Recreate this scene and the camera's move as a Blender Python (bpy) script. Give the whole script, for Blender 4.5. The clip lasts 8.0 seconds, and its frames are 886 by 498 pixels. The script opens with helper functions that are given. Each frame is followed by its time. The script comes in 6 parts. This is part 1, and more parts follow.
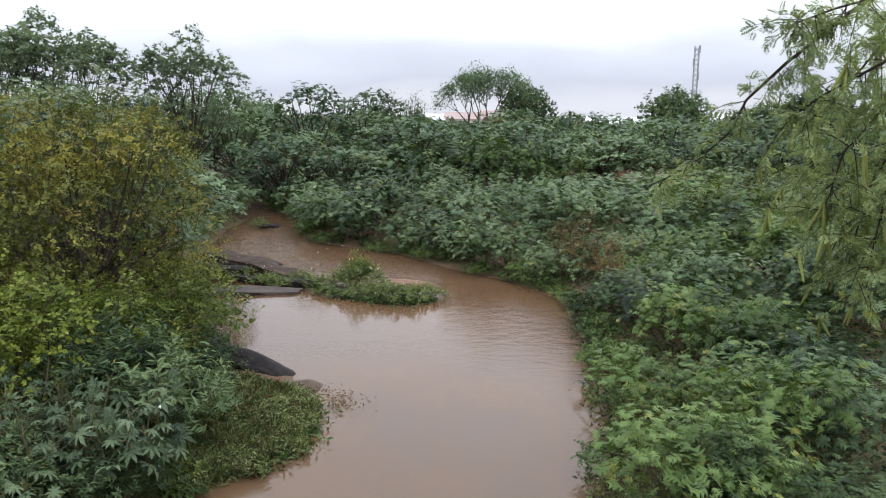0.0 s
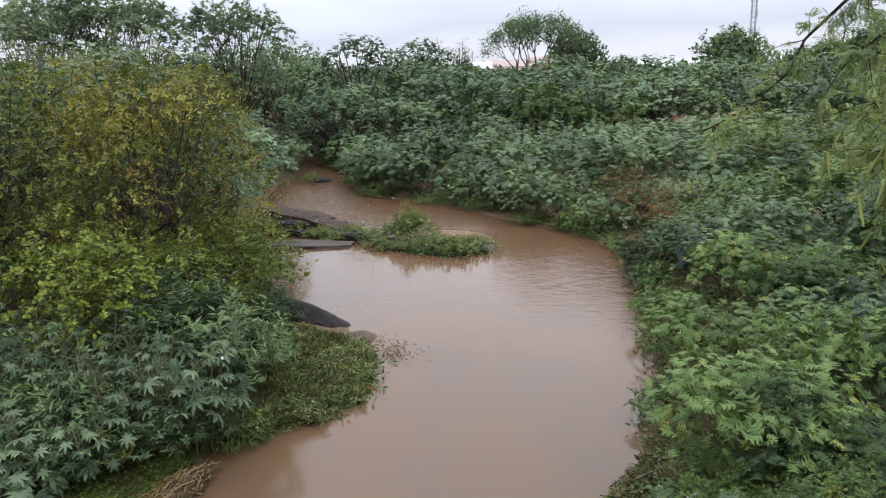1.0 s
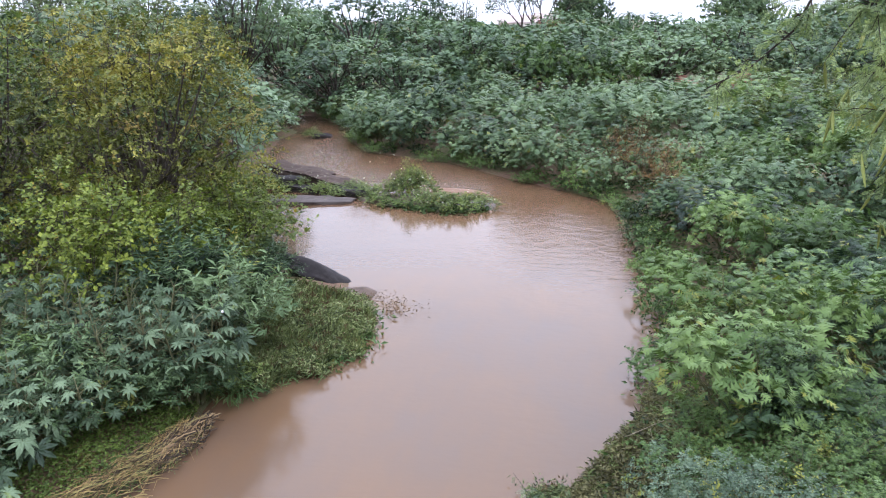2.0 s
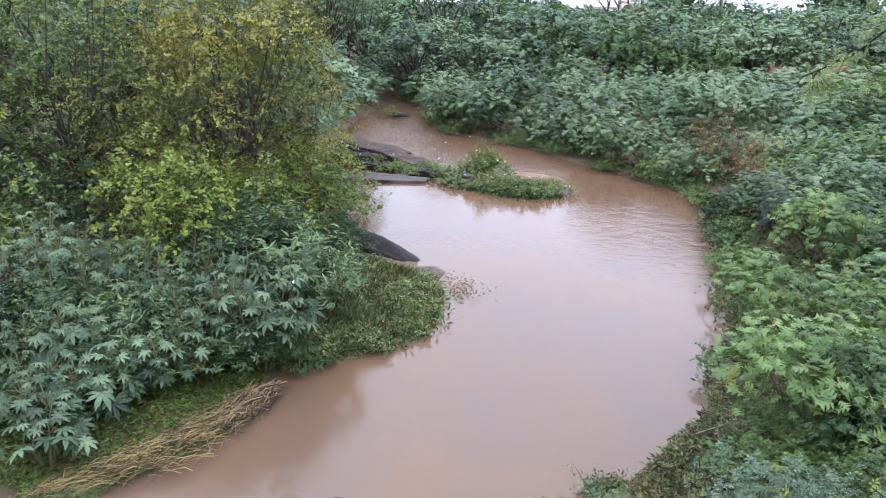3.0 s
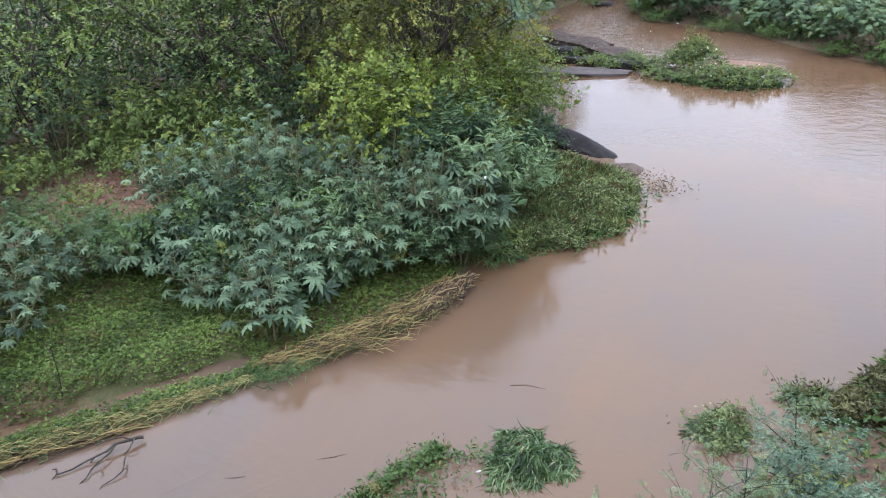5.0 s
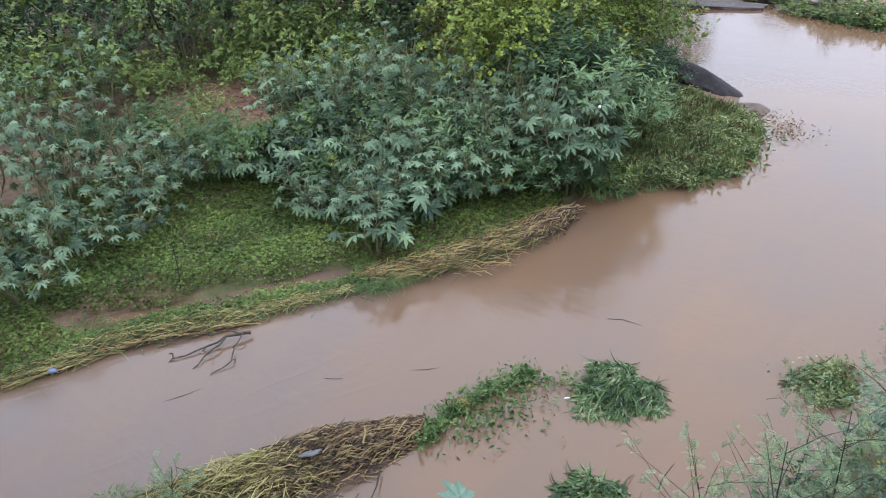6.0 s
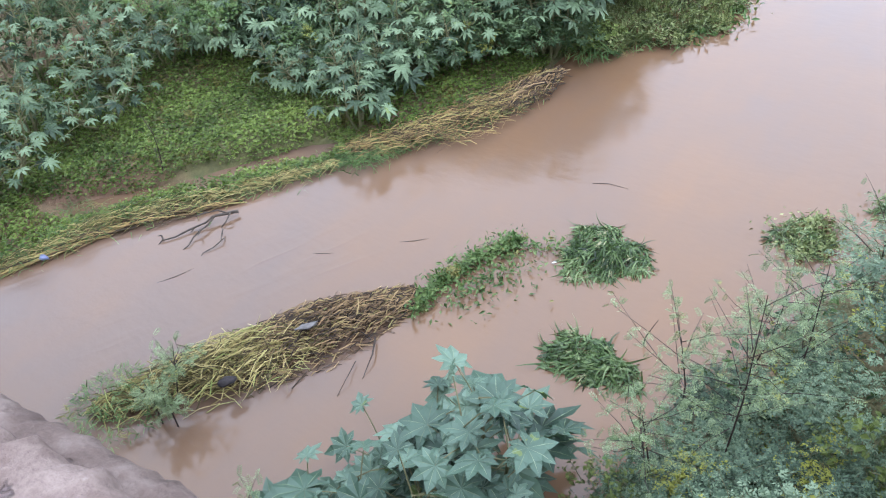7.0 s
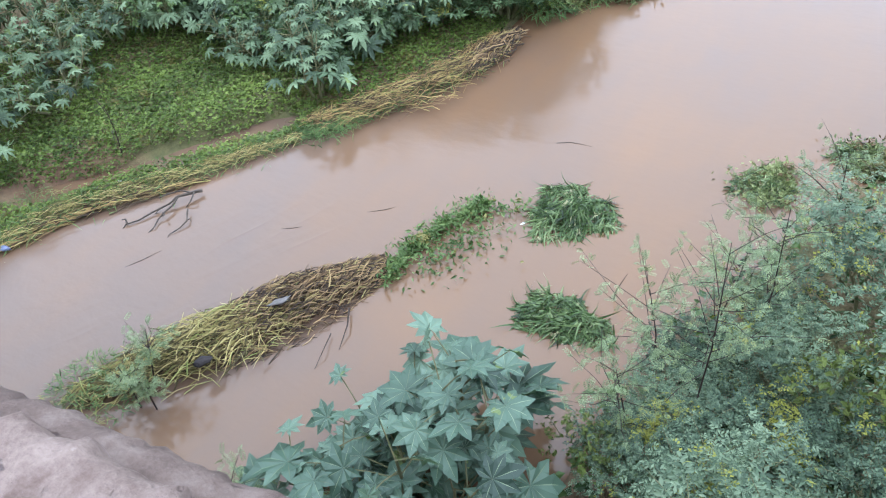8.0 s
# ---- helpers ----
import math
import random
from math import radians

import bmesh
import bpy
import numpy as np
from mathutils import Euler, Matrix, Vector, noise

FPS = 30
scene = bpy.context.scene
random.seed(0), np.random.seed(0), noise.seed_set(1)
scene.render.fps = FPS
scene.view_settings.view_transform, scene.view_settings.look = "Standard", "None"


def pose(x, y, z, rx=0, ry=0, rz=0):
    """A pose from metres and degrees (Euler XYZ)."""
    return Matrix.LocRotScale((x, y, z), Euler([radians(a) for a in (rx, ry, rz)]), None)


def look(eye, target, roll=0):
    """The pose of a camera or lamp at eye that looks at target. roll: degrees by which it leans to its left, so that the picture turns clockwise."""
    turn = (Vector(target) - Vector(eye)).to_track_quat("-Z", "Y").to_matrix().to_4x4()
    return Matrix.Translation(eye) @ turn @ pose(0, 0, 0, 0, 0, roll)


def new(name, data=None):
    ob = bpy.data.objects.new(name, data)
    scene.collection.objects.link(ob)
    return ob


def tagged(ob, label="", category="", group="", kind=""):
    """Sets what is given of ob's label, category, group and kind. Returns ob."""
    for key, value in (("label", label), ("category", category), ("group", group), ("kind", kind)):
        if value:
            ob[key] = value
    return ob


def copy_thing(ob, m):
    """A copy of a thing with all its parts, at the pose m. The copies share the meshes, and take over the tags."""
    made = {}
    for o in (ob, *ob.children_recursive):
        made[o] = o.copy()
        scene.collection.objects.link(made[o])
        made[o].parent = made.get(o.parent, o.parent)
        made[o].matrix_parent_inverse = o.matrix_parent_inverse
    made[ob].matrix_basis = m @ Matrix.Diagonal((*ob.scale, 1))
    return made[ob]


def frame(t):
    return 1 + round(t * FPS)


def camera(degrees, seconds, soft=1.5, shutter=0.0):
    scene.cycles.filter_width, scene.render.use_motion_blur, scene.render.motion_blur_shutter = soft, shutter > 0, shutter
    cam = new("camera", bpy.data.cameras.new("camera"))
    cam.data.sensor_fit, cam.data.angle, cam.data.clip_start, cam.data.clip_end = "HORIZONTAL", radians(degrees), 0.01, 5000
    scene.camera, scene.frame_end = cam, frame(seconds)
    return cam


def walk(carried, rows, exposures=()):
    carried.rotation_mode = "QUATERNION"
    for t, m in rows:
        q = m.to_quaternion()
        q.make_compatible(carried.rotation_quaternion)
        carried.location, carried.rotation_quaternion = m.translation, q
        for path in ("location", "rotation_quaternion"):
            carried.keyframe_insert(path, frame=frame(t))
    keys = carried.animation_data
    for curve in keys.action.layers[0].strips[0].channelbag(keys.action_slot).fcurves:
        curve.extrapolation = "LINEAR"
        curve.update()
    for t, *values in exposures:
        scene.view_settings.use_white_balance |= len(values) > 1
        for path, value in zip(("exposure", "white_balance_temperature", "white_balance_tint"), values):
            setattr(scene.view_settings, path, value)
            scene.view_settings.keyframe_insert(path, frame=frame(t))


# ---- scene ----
cam = camera(60.7, 8.0, soft=1.1)
PATH = [
    (0, (0.072, 0.065, 5.037), (-0.098, 2.028, 4.689), 0.6),
    (0.5, (0.062, 0.039, 5.045), (-0.134, 1.99, 4.649), 0.2),
    (1, (0.08, 0.032, 5.05), (-0.22, 1.952, 4.576), -1.3),
    (2.5, (0.095, 0.048, 5.014), (-0.222, 1.927, 4.41), 0.2),
    (3, (0.095, 0.072, 5.001), (-0.385, 1.911, 4.378), 0.9),
    (3.5, (0.107, 0.088, 4.986), (-0.513, 1.869, 4.322), 0.9),
    (4, (0.168, 0.107, 4.963), (-0.592, 1.809, 4.238), -1.6),
    (4.2, (0.183, 0.117, 4.96), (-0.604, 1.798, 4.215), -2.4),
    (5.3, (0.233, 0.068, 4.965), (-0.747, 1.573, 4.085), -4.7),
    (5.5, (0.208, 0.062, 4.958), (-0.797, 1.544, 4.067), -4.3),
    (6, (0.231, 0.02, 4.883), (-0.89, 1.346, 3.891), -4.4),
    (6.5, (0.229, 0.048, 4.867), (-0.862, 1.291, 3.743), -4.3),
    (7, (0.224, 0.014, 4.883), (-0.768, 1.195, 3.61), -6.6),
    (7.5, (0.246, 0.002, 4.844), (-0.643, 1.137, 3.457), -8.3),
    (8, (0.238, -0.003, 4.887), (-0.662, 1.173, 3.542), -8.2),
]
walk(cam, [(t, look(eye, target, roll)) for t, eye, target, roll in PATH],
     exposures=[(0.0, -0.77, 6250, 11), (1.2, -0.60, 6200, 12), (2.4, 0.0, 5480, 19), (4.2, -0.03, 5500, 15), (5.3, -0.14, 5480, 12), (6.5, -0.14, 5520, 12), (7.0, 0.28, 5500, 14), (8.0, 0.36, 5420, 10)])

# ---- world, sun, exposure ----
world = bpy.data.worlds.new("overcast")
scene.world = world
world.use_nodes = True
wn, wl = world.node_tree.nodes, world.node_tree.links
wn.clear()
w_out = wn.new("ShaderNodeOutputWorld")
w_bg = wn.new("ShaderNodeBackground")
w_sky = wn.new("ShaderNodeTexSky")
w_sky.sky_type = "NISHITA"
w_sky.sun_disc = False
w_sky.sun_elevation, w_sky.sun_rotation = radians(54), radians(162)
w_sky.air_density, w_sky.dust_density = 1.0, 4.0
w_co = wn.new("ShaderNodeTexCoord")
w_sep = wn.new("ShaderNodeSeparateXYZ")
w_ramp = wn.new("ShaderNodeValToRGB")
w_map = wn.new("ShaderNodeMapping")
w_map.inputs["Scale"].default_value = (1.4, 1.4, 5.0)
w_noise = wn.new("ShaderNodeTexNoise")
w_noise.inputs["Scale"].default_value = 2.2
w_noise.inputs["Detail"].default_value = 5
w_add = wn.new("ShaderNodeMath")
w_add.operation = "MULTIPLY_ADD"
w_add.inputs[1].default_value = 0.10
w_mix = wn.new("ShaderNodeMixRGB")
w_mix.inputs[0].default_value = 0.96
w_scale = wn.new("ShaderNodeVectorMath")
w_scale.operation = "SCALE"
w_scale.inputs["Scale"].default_value = 30.0
stops = w_ramp.color_ramp.elements
stops[0].position, stops[0].color = 0.0, (0.52, 0.52, 0.56, 1)
stops[1].position, stops[1].color = 1.0, (2.05, 2.09, 2.20, 1)
for place, tone in ((0.068, (0.60, 0.61, 0.65, 1)), (0.09, (0.50, 0.525, 0.59, 1)), (0.13, (0.61, 0.64, 0.71, 1)), (0.18, (0.93, 0.95, 1.00, 1)), (0.30, (1.08, 1.11, 1.19, 1)), (0.6, (1.52, 1.55, 1.65, 1))):
    e = stops.new(place)
    e.color = tone
wl.new(w_co.outputs["Generated"], w_sep.inputs[0])
wl.new(w_co.outputs["Generated"], w_map.inputs[0])
wl.new(w_map.outputs[0], w_noise.inputs["Vector"])
wl.new(w_noise.outputs["Fac"], w_add.inputs[0])
wl.new(w_sep.outputs["Z"], w_add.inputs[2])
wl.new(w_add.outputs[0], w_ramp.inputs[0])
wl.new(w_ramp.outputs[0], w_scale.inputs[0])
wl.new(w_sky.outputs[0], w_mix.inputs[1])
wl.new(w_scale.outputs[0], w_mix.inputs[2])
wl.new(w_mix.outputs[0], w_bg.inputs["Color"])
wl.new(w_bg.outputs[0], w_out.inputs[0])
w_bg.inputs["Strength"].default_value = 0.083

sun = new("sun", bpy.data.lights.new("sun", "SUN"))
sun.data.energy, sun.data.angle, sun.data.color = 0.5, radians(40), (1.0, 0.97, 0.92)
sun.matrix_world = look((14, -42, 60), (0, 0, 0))


# ---- materials ----
class Mat:
    """A node material with a principled shader, wired by small helpers."""

    def __init__(self, name, rough=0.6, spec=0.5, metal=0.0):
        self.mat = bpy.data.materials.new(name)
        self.mat.use_nodes = True
        self.tree = self.mat.node_tree
        self.tree.nodes.clear()
        self.out = self.node("ShaderNodeOutputMaterial")
        self.bsdf = self.node("ShaderNodeBsdfPrincipled")
        self.bsdf.inputs["Roughness"].default_value = rough
        self.bsdf.inputs["Specular IOR Level"].default_value = spec
        self.bsdf.inputs["Metallic"].default_value = metal
        self.link(self.bsdf.outputs[0], self.out.inputs[0])
        self.co = self.node("ShaderNodeTexCoord").outputs["Object"]

    def node(self, kind):
        return self.tree.nodes.new(kind)

    def link(self, a, b):
        self.tree.links.new(a, b)

    def world_co(self):
        return self.node("ShaderNodeNewGeometry").outputs["Position"]

    def noise(self, scale, detail=4.0, rough=0.55, co=None, stretch=None):
        n = self.node("ShaderNodeTexNoise")
        n.inputs["Scale"].default_value = scale
        n.inputs["Detail"].default_value = detail
        n.inputs["Roughness"].default_value = rough
        src = co or self.co
        if stretch:
            m = self.node("ShaderNodeMapping")
            m.inputs["Scale"].default_value = stretch
            self.link(src, m.inputs[0])
            src = m.outputs[0]
        self.link(src, n.inputs["Vector"])
        return n.outputs["Fac"]

    def island(self):
        return self.node("ShaderNodeNewGeometry").outputs["Random Per Island"]

    def each(self):
        return self.node("ShaderNodeObjectInfo").outputs["Random"]

    def ramp(self, fac, stops):
        r = self.node("ShaderNodeValToRGB")
        els = r.color_ramp.elements
        els[0].position, els[0].color = stops[0][0], (*stops[0][1], 1)
        els[1].position, els[1].color = stops[-1][0], (*stops[-1][1], 1)
        for p, c in stops[1:-1]:
            els.new(p).color = (*c, 1)
        self.link(fac, r.inputs[0])
        return r.outputs[0]

    def mix(self, fac, a, b, kind="MIX"):
        m = self.node("ShaderNodeMixRGB")
        m.blend_type = kind
        for src, sock in ((fac, m.inputs[0]), (a, m.inputs[1]), (b, m.inputs[2])):
            if isinstance(src, tuple):
                sock.default_value = (*src, 1)
            elif isinstance(src, (int, float)):
                sock.default_value = src
            else:
                self.link(src, sock)
        return m.outputs[0]

    def calc(self, kind, a, b=0.0, clamp=False):
        m = self.node("ShaderNodeMath")
        m.operation, m.use_clamp = kind, clamp
        for src, sock in ((a, m.inputs[0]), (b, m.inputs[1])):
            if isinstance(src, (int, float)):
                sock.default_value = src
            else:
                self.link(src, sock)
        return m.outputs[0]

    def color(self, src):
        self.link(src, self.bsdf.inputs["Base Color"])
        return self

    def rough(self, src):
        self.link(src, self.bsdf.inputs["Roughness"])
        return self

    def bump(self, height, strength, distance=0.01):
        b = self.node("ShaderNodeBump")
        b.inputs["Strength"].default_value = strength
        b.inputs["Distance"].default_value = distance
        self.link(height, b.inputs["Height"])
        self.link(b.outputs[0], self.bsdf.inputs["Normal"])
        return self


WET = 0.56  # everything is soaked after the rain, and darker for it


def leaf_mat(name, dark, mid, light, odd, rough=0.52, through_light=0.26, clump=0.9, odd_share=0.06, own=0.22, speck=0.45, spec=0.2):
    """Leaves: three greens by leaf and by clump, a few odd-coloured ones, thin enough to let light through."""
    m = Mat(name, rough, spec)
    big = m.noise(clump, 3.0, 0.6, co=m.world_co())
    big = m.ramp(big, [(0.32, (0, 0, 0)), (0.68, (1, 1, 1))])
    fac = m.calc("ADD", m.calc("MULTIPLY", m.island(), speck), m.calc("MULTIPLY", big, 0.85 - speck))
    fac = m.calc("SUBTRACT", m.calc("ADD", fac, m.calc("MULTIPLY", m.each(), own)), max(0.0, own - 0.22) * 0.5, True)
    dark, mid, light, odd = (tuple(k * WET * c * w for c, w in zip(tone, (1.06, 1.08, 0.92))) for k, tone in ((0.7, dark), (1.0, mid), (1.2, light), (1.0, odd)))
    col = m.ramp(fac, [(0.15, dark), (0.50, mid), (0.92, light)])
    patch = m.noise(clump * 2.3, 3.0, 0.6, co=m.world_co())
    turn = m.calc("GREATER_THAN", m.calc("ADD", m.calc("MULTIPLY", m.island(), 0.10), patch), 0.73 - odd_share * 0.9)
    col = m.mix(turn, col, odd)
    m.color(col)
    if through_light > 0:
        t = m.node("ShaderNodeBsdfTranslucent")
        m.link(m.mix(1.0, col, (0.95, 1.0, 0.55), "MULTIPLY"), t.inputs[0])
        s = m.node("ShaderNodeMixShader")
        s.inputs[0].default_value = through_light
        m.link(m.bsdf.outputs[0], s.inputs[1])
        m.link(t.outputs[0], s.inputs[2])
        m.link(s.outputs[0], m.out.inputs[0])
    return m.mat


M_LEUC = leaf_mat("blue_green_leaf", (0.022, 0.050, 0.028), (0.085, 0.145, 0.066), (0.19, 0.265, 0.135), (0.25, 0.26, 0.06), odd_share=0.03, through_light=0.16, own=0.5, speck=0.35)
M_LUSH = leaf_mat("fresh_green_leaf", (0.024, 0.056, 0.016), (0.095, 0.165, 0.046), (0.175, 0.255, 0.078), (0.28, 0.30, 0.06), odd_share=0.03, through_light=0.2, own=0.5, speck=0.35)
M_FEATHER = leaf_mat("grey_feathery_leaf", (0.07, 0.105, 0.065), (0.18, 0.225, 0.13), (0.30, 0.345, 0.21), (0.25, 0.26, 0.08), odd_share=0.02, through_light=0.3)
M_FAR = leaf_mat("mesquite_leaf", (0.042, 0.085, 0.055), (0.115, 0.185, 0.11), (0.215, 0.30, 0.175), (0.20, 0.22, 0.07), clump=0.35, odd_share=0.03, own=0.45)
M_CASTOR = leaf_mat("castor_leaf", (0.026, 0.052, 0.028), (0.084, 0.132, 0.074), (0.172, 0.235, 0.145), (0.19, 0.25, 0.09), rough=0.55, spec=0.22, through_light=0.12, clump=1.6, odd_share=0.0, own=0.6)
M_CASTORNEAR = leaf_mat("bluish_castor_leaf", (0.048, 0.092, 0.070), (0.098, 0.165, 0.128), (0.182, 0.268, 0.220), (0.19, 0.25, 0.09), rough=0.46, spec=0.3, clump=1.6, odd_share=0.0, own=0.6)
M_VEIN = leaf_mat("leaf_vein", (0.20, 0.26, 0.19), (0.24, 0.30, 0.22), (0.28, 0.34, 0.26), (0.24, 0.3, 0.2), odd_share=0.0)
M_YELLOW = leaf_mat("yellow_green_leaf", (0.045, 0.078, 0.013), (0.140, 0.190, 0.028), (0.29, 0.335, 0.055), (0.36, 0.30, 0.04), clump=0.5, odd_share=0.03)
M_OLIVE = leaf_mat("olive_leaf", (0.06, 0.085, 0.018), (0.125, 0.165, 0.04), (0.21, 0.25, 0.07), (0.22, 0.22, 0.05), clump=0.8, odd_share=0.0)
M_OCHRE = leaf_mat("turning_leaf", (0.044, 0.066, 0.016), (0.205, 0.220, 0.042), (0.45, 0.385, 0.084), (0.27, 0.20, 0.045), clump=0.55, odd_share=0.05, speck=0.18)
M_BROAD = leaf_mat("broad_green_leaf", (0.06, 0.10, 0.03), (0.165, 0.225, 0.065), (0.29, 0.35, 0.10), (0.26, 0.26, 0.04), clump=0.8, odd_share=0.04)
# far trees: distance haze is painted in as a paler, bluer leaf colour
M_HAZYTREE = leaf_mat("hazy_tree_leaf", (0.14, 0.20, 0.17), (0.24, 0.31, 0.265), (0.34, 0.42, 0.36), (0.1, 0.13, 0.05), clump=0.5, odd_share=0.0, through_light=0.6)
M_GROUNDLEAF = leaf_mat("creeping_weed_leaf", (0.046, 0.080, 0.016), (0.135, 0.195, 0.044), (0.245, 0.31, 0.08), (0.16, 0.15, 0.04), clump=1.4, odd_share=0.05)
M_GRASS = leaf_mat("grass_blade", (0.04, 0.085, 0.025), (0.09, 0.155, 0.05), (0.18, 0.245, 0.095), (0.26, 0.24, 0.09), clump=2.0, odd_share=0.06)
M_REED = leaf_mat("water_weed_leaf", (0.06, 0.08, 0.034), (0.22, 0.265, 0.115), (0.44, 0.47, 0.25), (0.15, 0.10, 0.05), clump=2.6, odd_share=0.10)
M_TUSSOCK = leaf_mat("wet_matted_grass", (0.022, 0.045, 0.016), (0.085, 0.14, 0.05), (0.25, 0.31, 0.16), (0.33, 0.32, 0.20), rough=0.32, clump=3.0, odd_share=0.05, through_light=0.15)
M_BROWNWEED = leaf_mat("brown_marsh_leaf", (0.05, 0.05, 0.022), (0.155, 0.14, 0.062), (0.31, 0.29, 0.15), (0.18, 0.23, 0.08), clump=2.6, odd_share=0.10, through_light=0.15)
M_POD = leaf_mat("seed_pod", (0.17, 0.21, 0.05), (0.24, 0.27, 0.07), (0.32, 0.33, 0.10), (0.3, 0.2, 0.06), through_light=0.1)
M_PROS = leaf_mat("feathery_leaf", (0.17, 0.25, 0.13), (0.32, 0.41, 0.21), (0.48, 0.55, 0.30), (0.40, 0.40, 0.10), odd_share=0.05, through_light=0.45)
M_PALELEAF = leaf_mat("pale_feathery_leaf", (0.14, 0.20, 0.11), (0.225, 0.29, 0.17), (0.32, 0.385, 0.235), (0.33, 0.34, 0.12), clump=2.0, odd_share=0.03)
M_CLOSE = leaf_mat("soft_green_leaf", (0.030, 0.060, 0.038), (0.105, 0.16, 0.11), (0.225, 0.295, 0.21), (0.30, 0.31, 0.06), clump=1.2, odd_share=0.05)
M_DEAD = leaf_mat("dry_leaf", (0.10, 0.055, 0.025), (0.19, 0.105, 0.04), (0.28, 0.17, 0.065), (0.3, 0.2, 0.1), through_light=0.1)
M_FLOWER = leaf_mat("white_flower", (0.6, 0.6, 0.55), (0.7, 0.7, 0.66), (0.8, 0.8, 0.78), (0.7, 0.7, 0.5), through_light=0.2)


def bark_mat(name, a, b, scale=14):
    m = Mat(name, 0.85, 0.2)
    a, b = (tuple(WET * c for c in tone) for tone in (a, b))
    n = m.noise(scale, 6, 0.65, stretch=(1, 1, 0.25))
    m.color(m.ramp(n, [(0.3, a), (0.7, b)])).bump(n, 0.5, 0.01)
    return m.mat


M_BARK = bark_mat("grey_brown_bark", (0.045, 0.036, 0.028), (0.13, 0.105, 0.08))
M_TWIG = bark_mat("dark_twig", (0.03, 0.022, 0.016), (0.075, 0.055, 0.04), 30)
M_STEM = bark_mat("green_stem", (0.13, 0.14, 0.06), (0.24, 0.22, 0.11), 20)
M_PALE = bark_mat("pale_dry_stem", (0.30, 0.25, 0.17), (0.50, 0.43, 0.31), 25)


def straw_mat(name, dark, mid, light, green):
    m = Mat(name, 0.7, 0.25)
    dark, mid, light, green = (tuple(1.45 * WET * c for c in tone) for tone in (dark, mid, light, green))
    col = m.ramp(m.island(), [(0.0, dark), (0.22, dark), (0.5, mid), (0.82, light), (1.0, green)])
    grain = m.noise(40, 4, 0.6)
    m.color(m.mix(m.calc("MULTIPLY", grain, 0.3), col, dark)).bump(grain, 0.3, 0.004)
    return m.mat


M_STRAW = straw_mat("wet_straw", (0.035, 0.022, 0.010), (0.19, 0.122, 0.042), (0.42, 0.305, 0.11), (0.20, 0.22, 0.06))
M_STRAWDARK = straw_mat("rotting_reed", (0.028, 0.019, 0.012), (0.12, 0.074, 0.034), (0.33, 0.225, 0.105), (0.24, 0.21, 0.07))
M_STRAWGREEN = straw_mat("green_straw", (0.06, 0.05, 0.016), (0.25, 0.205, 0.062), (0.48, 0.40, 0.165), (0.17, 0.22, 0.05))


def ground_mat():
    """Bank soil: damp brown earth, red-brown leaf litter, thin green film."""
    m = Mat("bank_soil", 0.9, 0.25)
    co = m.world_co()
    big = m.noise(0.35, 5, 0.6, co=co)
    fine = m.noise(9, 8, 0.7, co=co)
    grit = m.noise(60, 4, 0.7, co=co)
    soil = m.ramp(fine, [(0.25, (0.060, 0.040, 0.025)), (0.5, (0.125, 0.075, 0.045)), (0.75, (0.20, 0.125, 0.08))])
    green = m.ramp(fine, [(0.3, (0.03, 0.05, 0.012)), (0.7, (0.075, 0.10, 0.025))])
    col = m.mix(m.calc("MULTIPLY", m.ramp(big, [(0.42, (0, 0, 0)), (0.58, (1, 1, 1))]), 0.7), soil, green)
    bare = None
    for cx, cy, r in ((-11.6, 7.9, 2.0), (9.4, 23.8, 1.9)):
        gap = m.node("ShaderNodeVectorMath")
        gap.operation = "DISTANCE"
        m.link(co, gap.inputs[0])
        gap.inputs[1].default_value = (cx, cy, 0.6)
        edge = m.calc("ADD", gap.outputs["Value"], m.calc("MULTIPLY", m.noise(1.2, 4, 0.6, co=co), 2.2))
        spot = m.calc("SUBTRACT", 1.0, m.calc("SUBTRACT", edge, r, True), True)
        bare = spot if bare is None else m.calc("MAXIMUM", bare, spot)
    dry = m.ramp(m.noise(14, 8, 0.75, co=co), [(0.28, (0.05, 0.03, 0.022)), (0.45, (0.12, 0.062, 0.042)), (0.6, (0.20, 0.105, 0.072)), (0.78, (0.33, 0.22, 0.16))])
    col = m.mix(bare, col, dry)
    m.color(m.mix(m.calc("MULTIPLY", grit, 0.35), col, (0.05, 0.035, 0.025)))
    m.bump(m.calc("ADD", fine, m.calc("MULTIPLY", grit, 0.3)), 0.8, 0.03)
    return m.mat


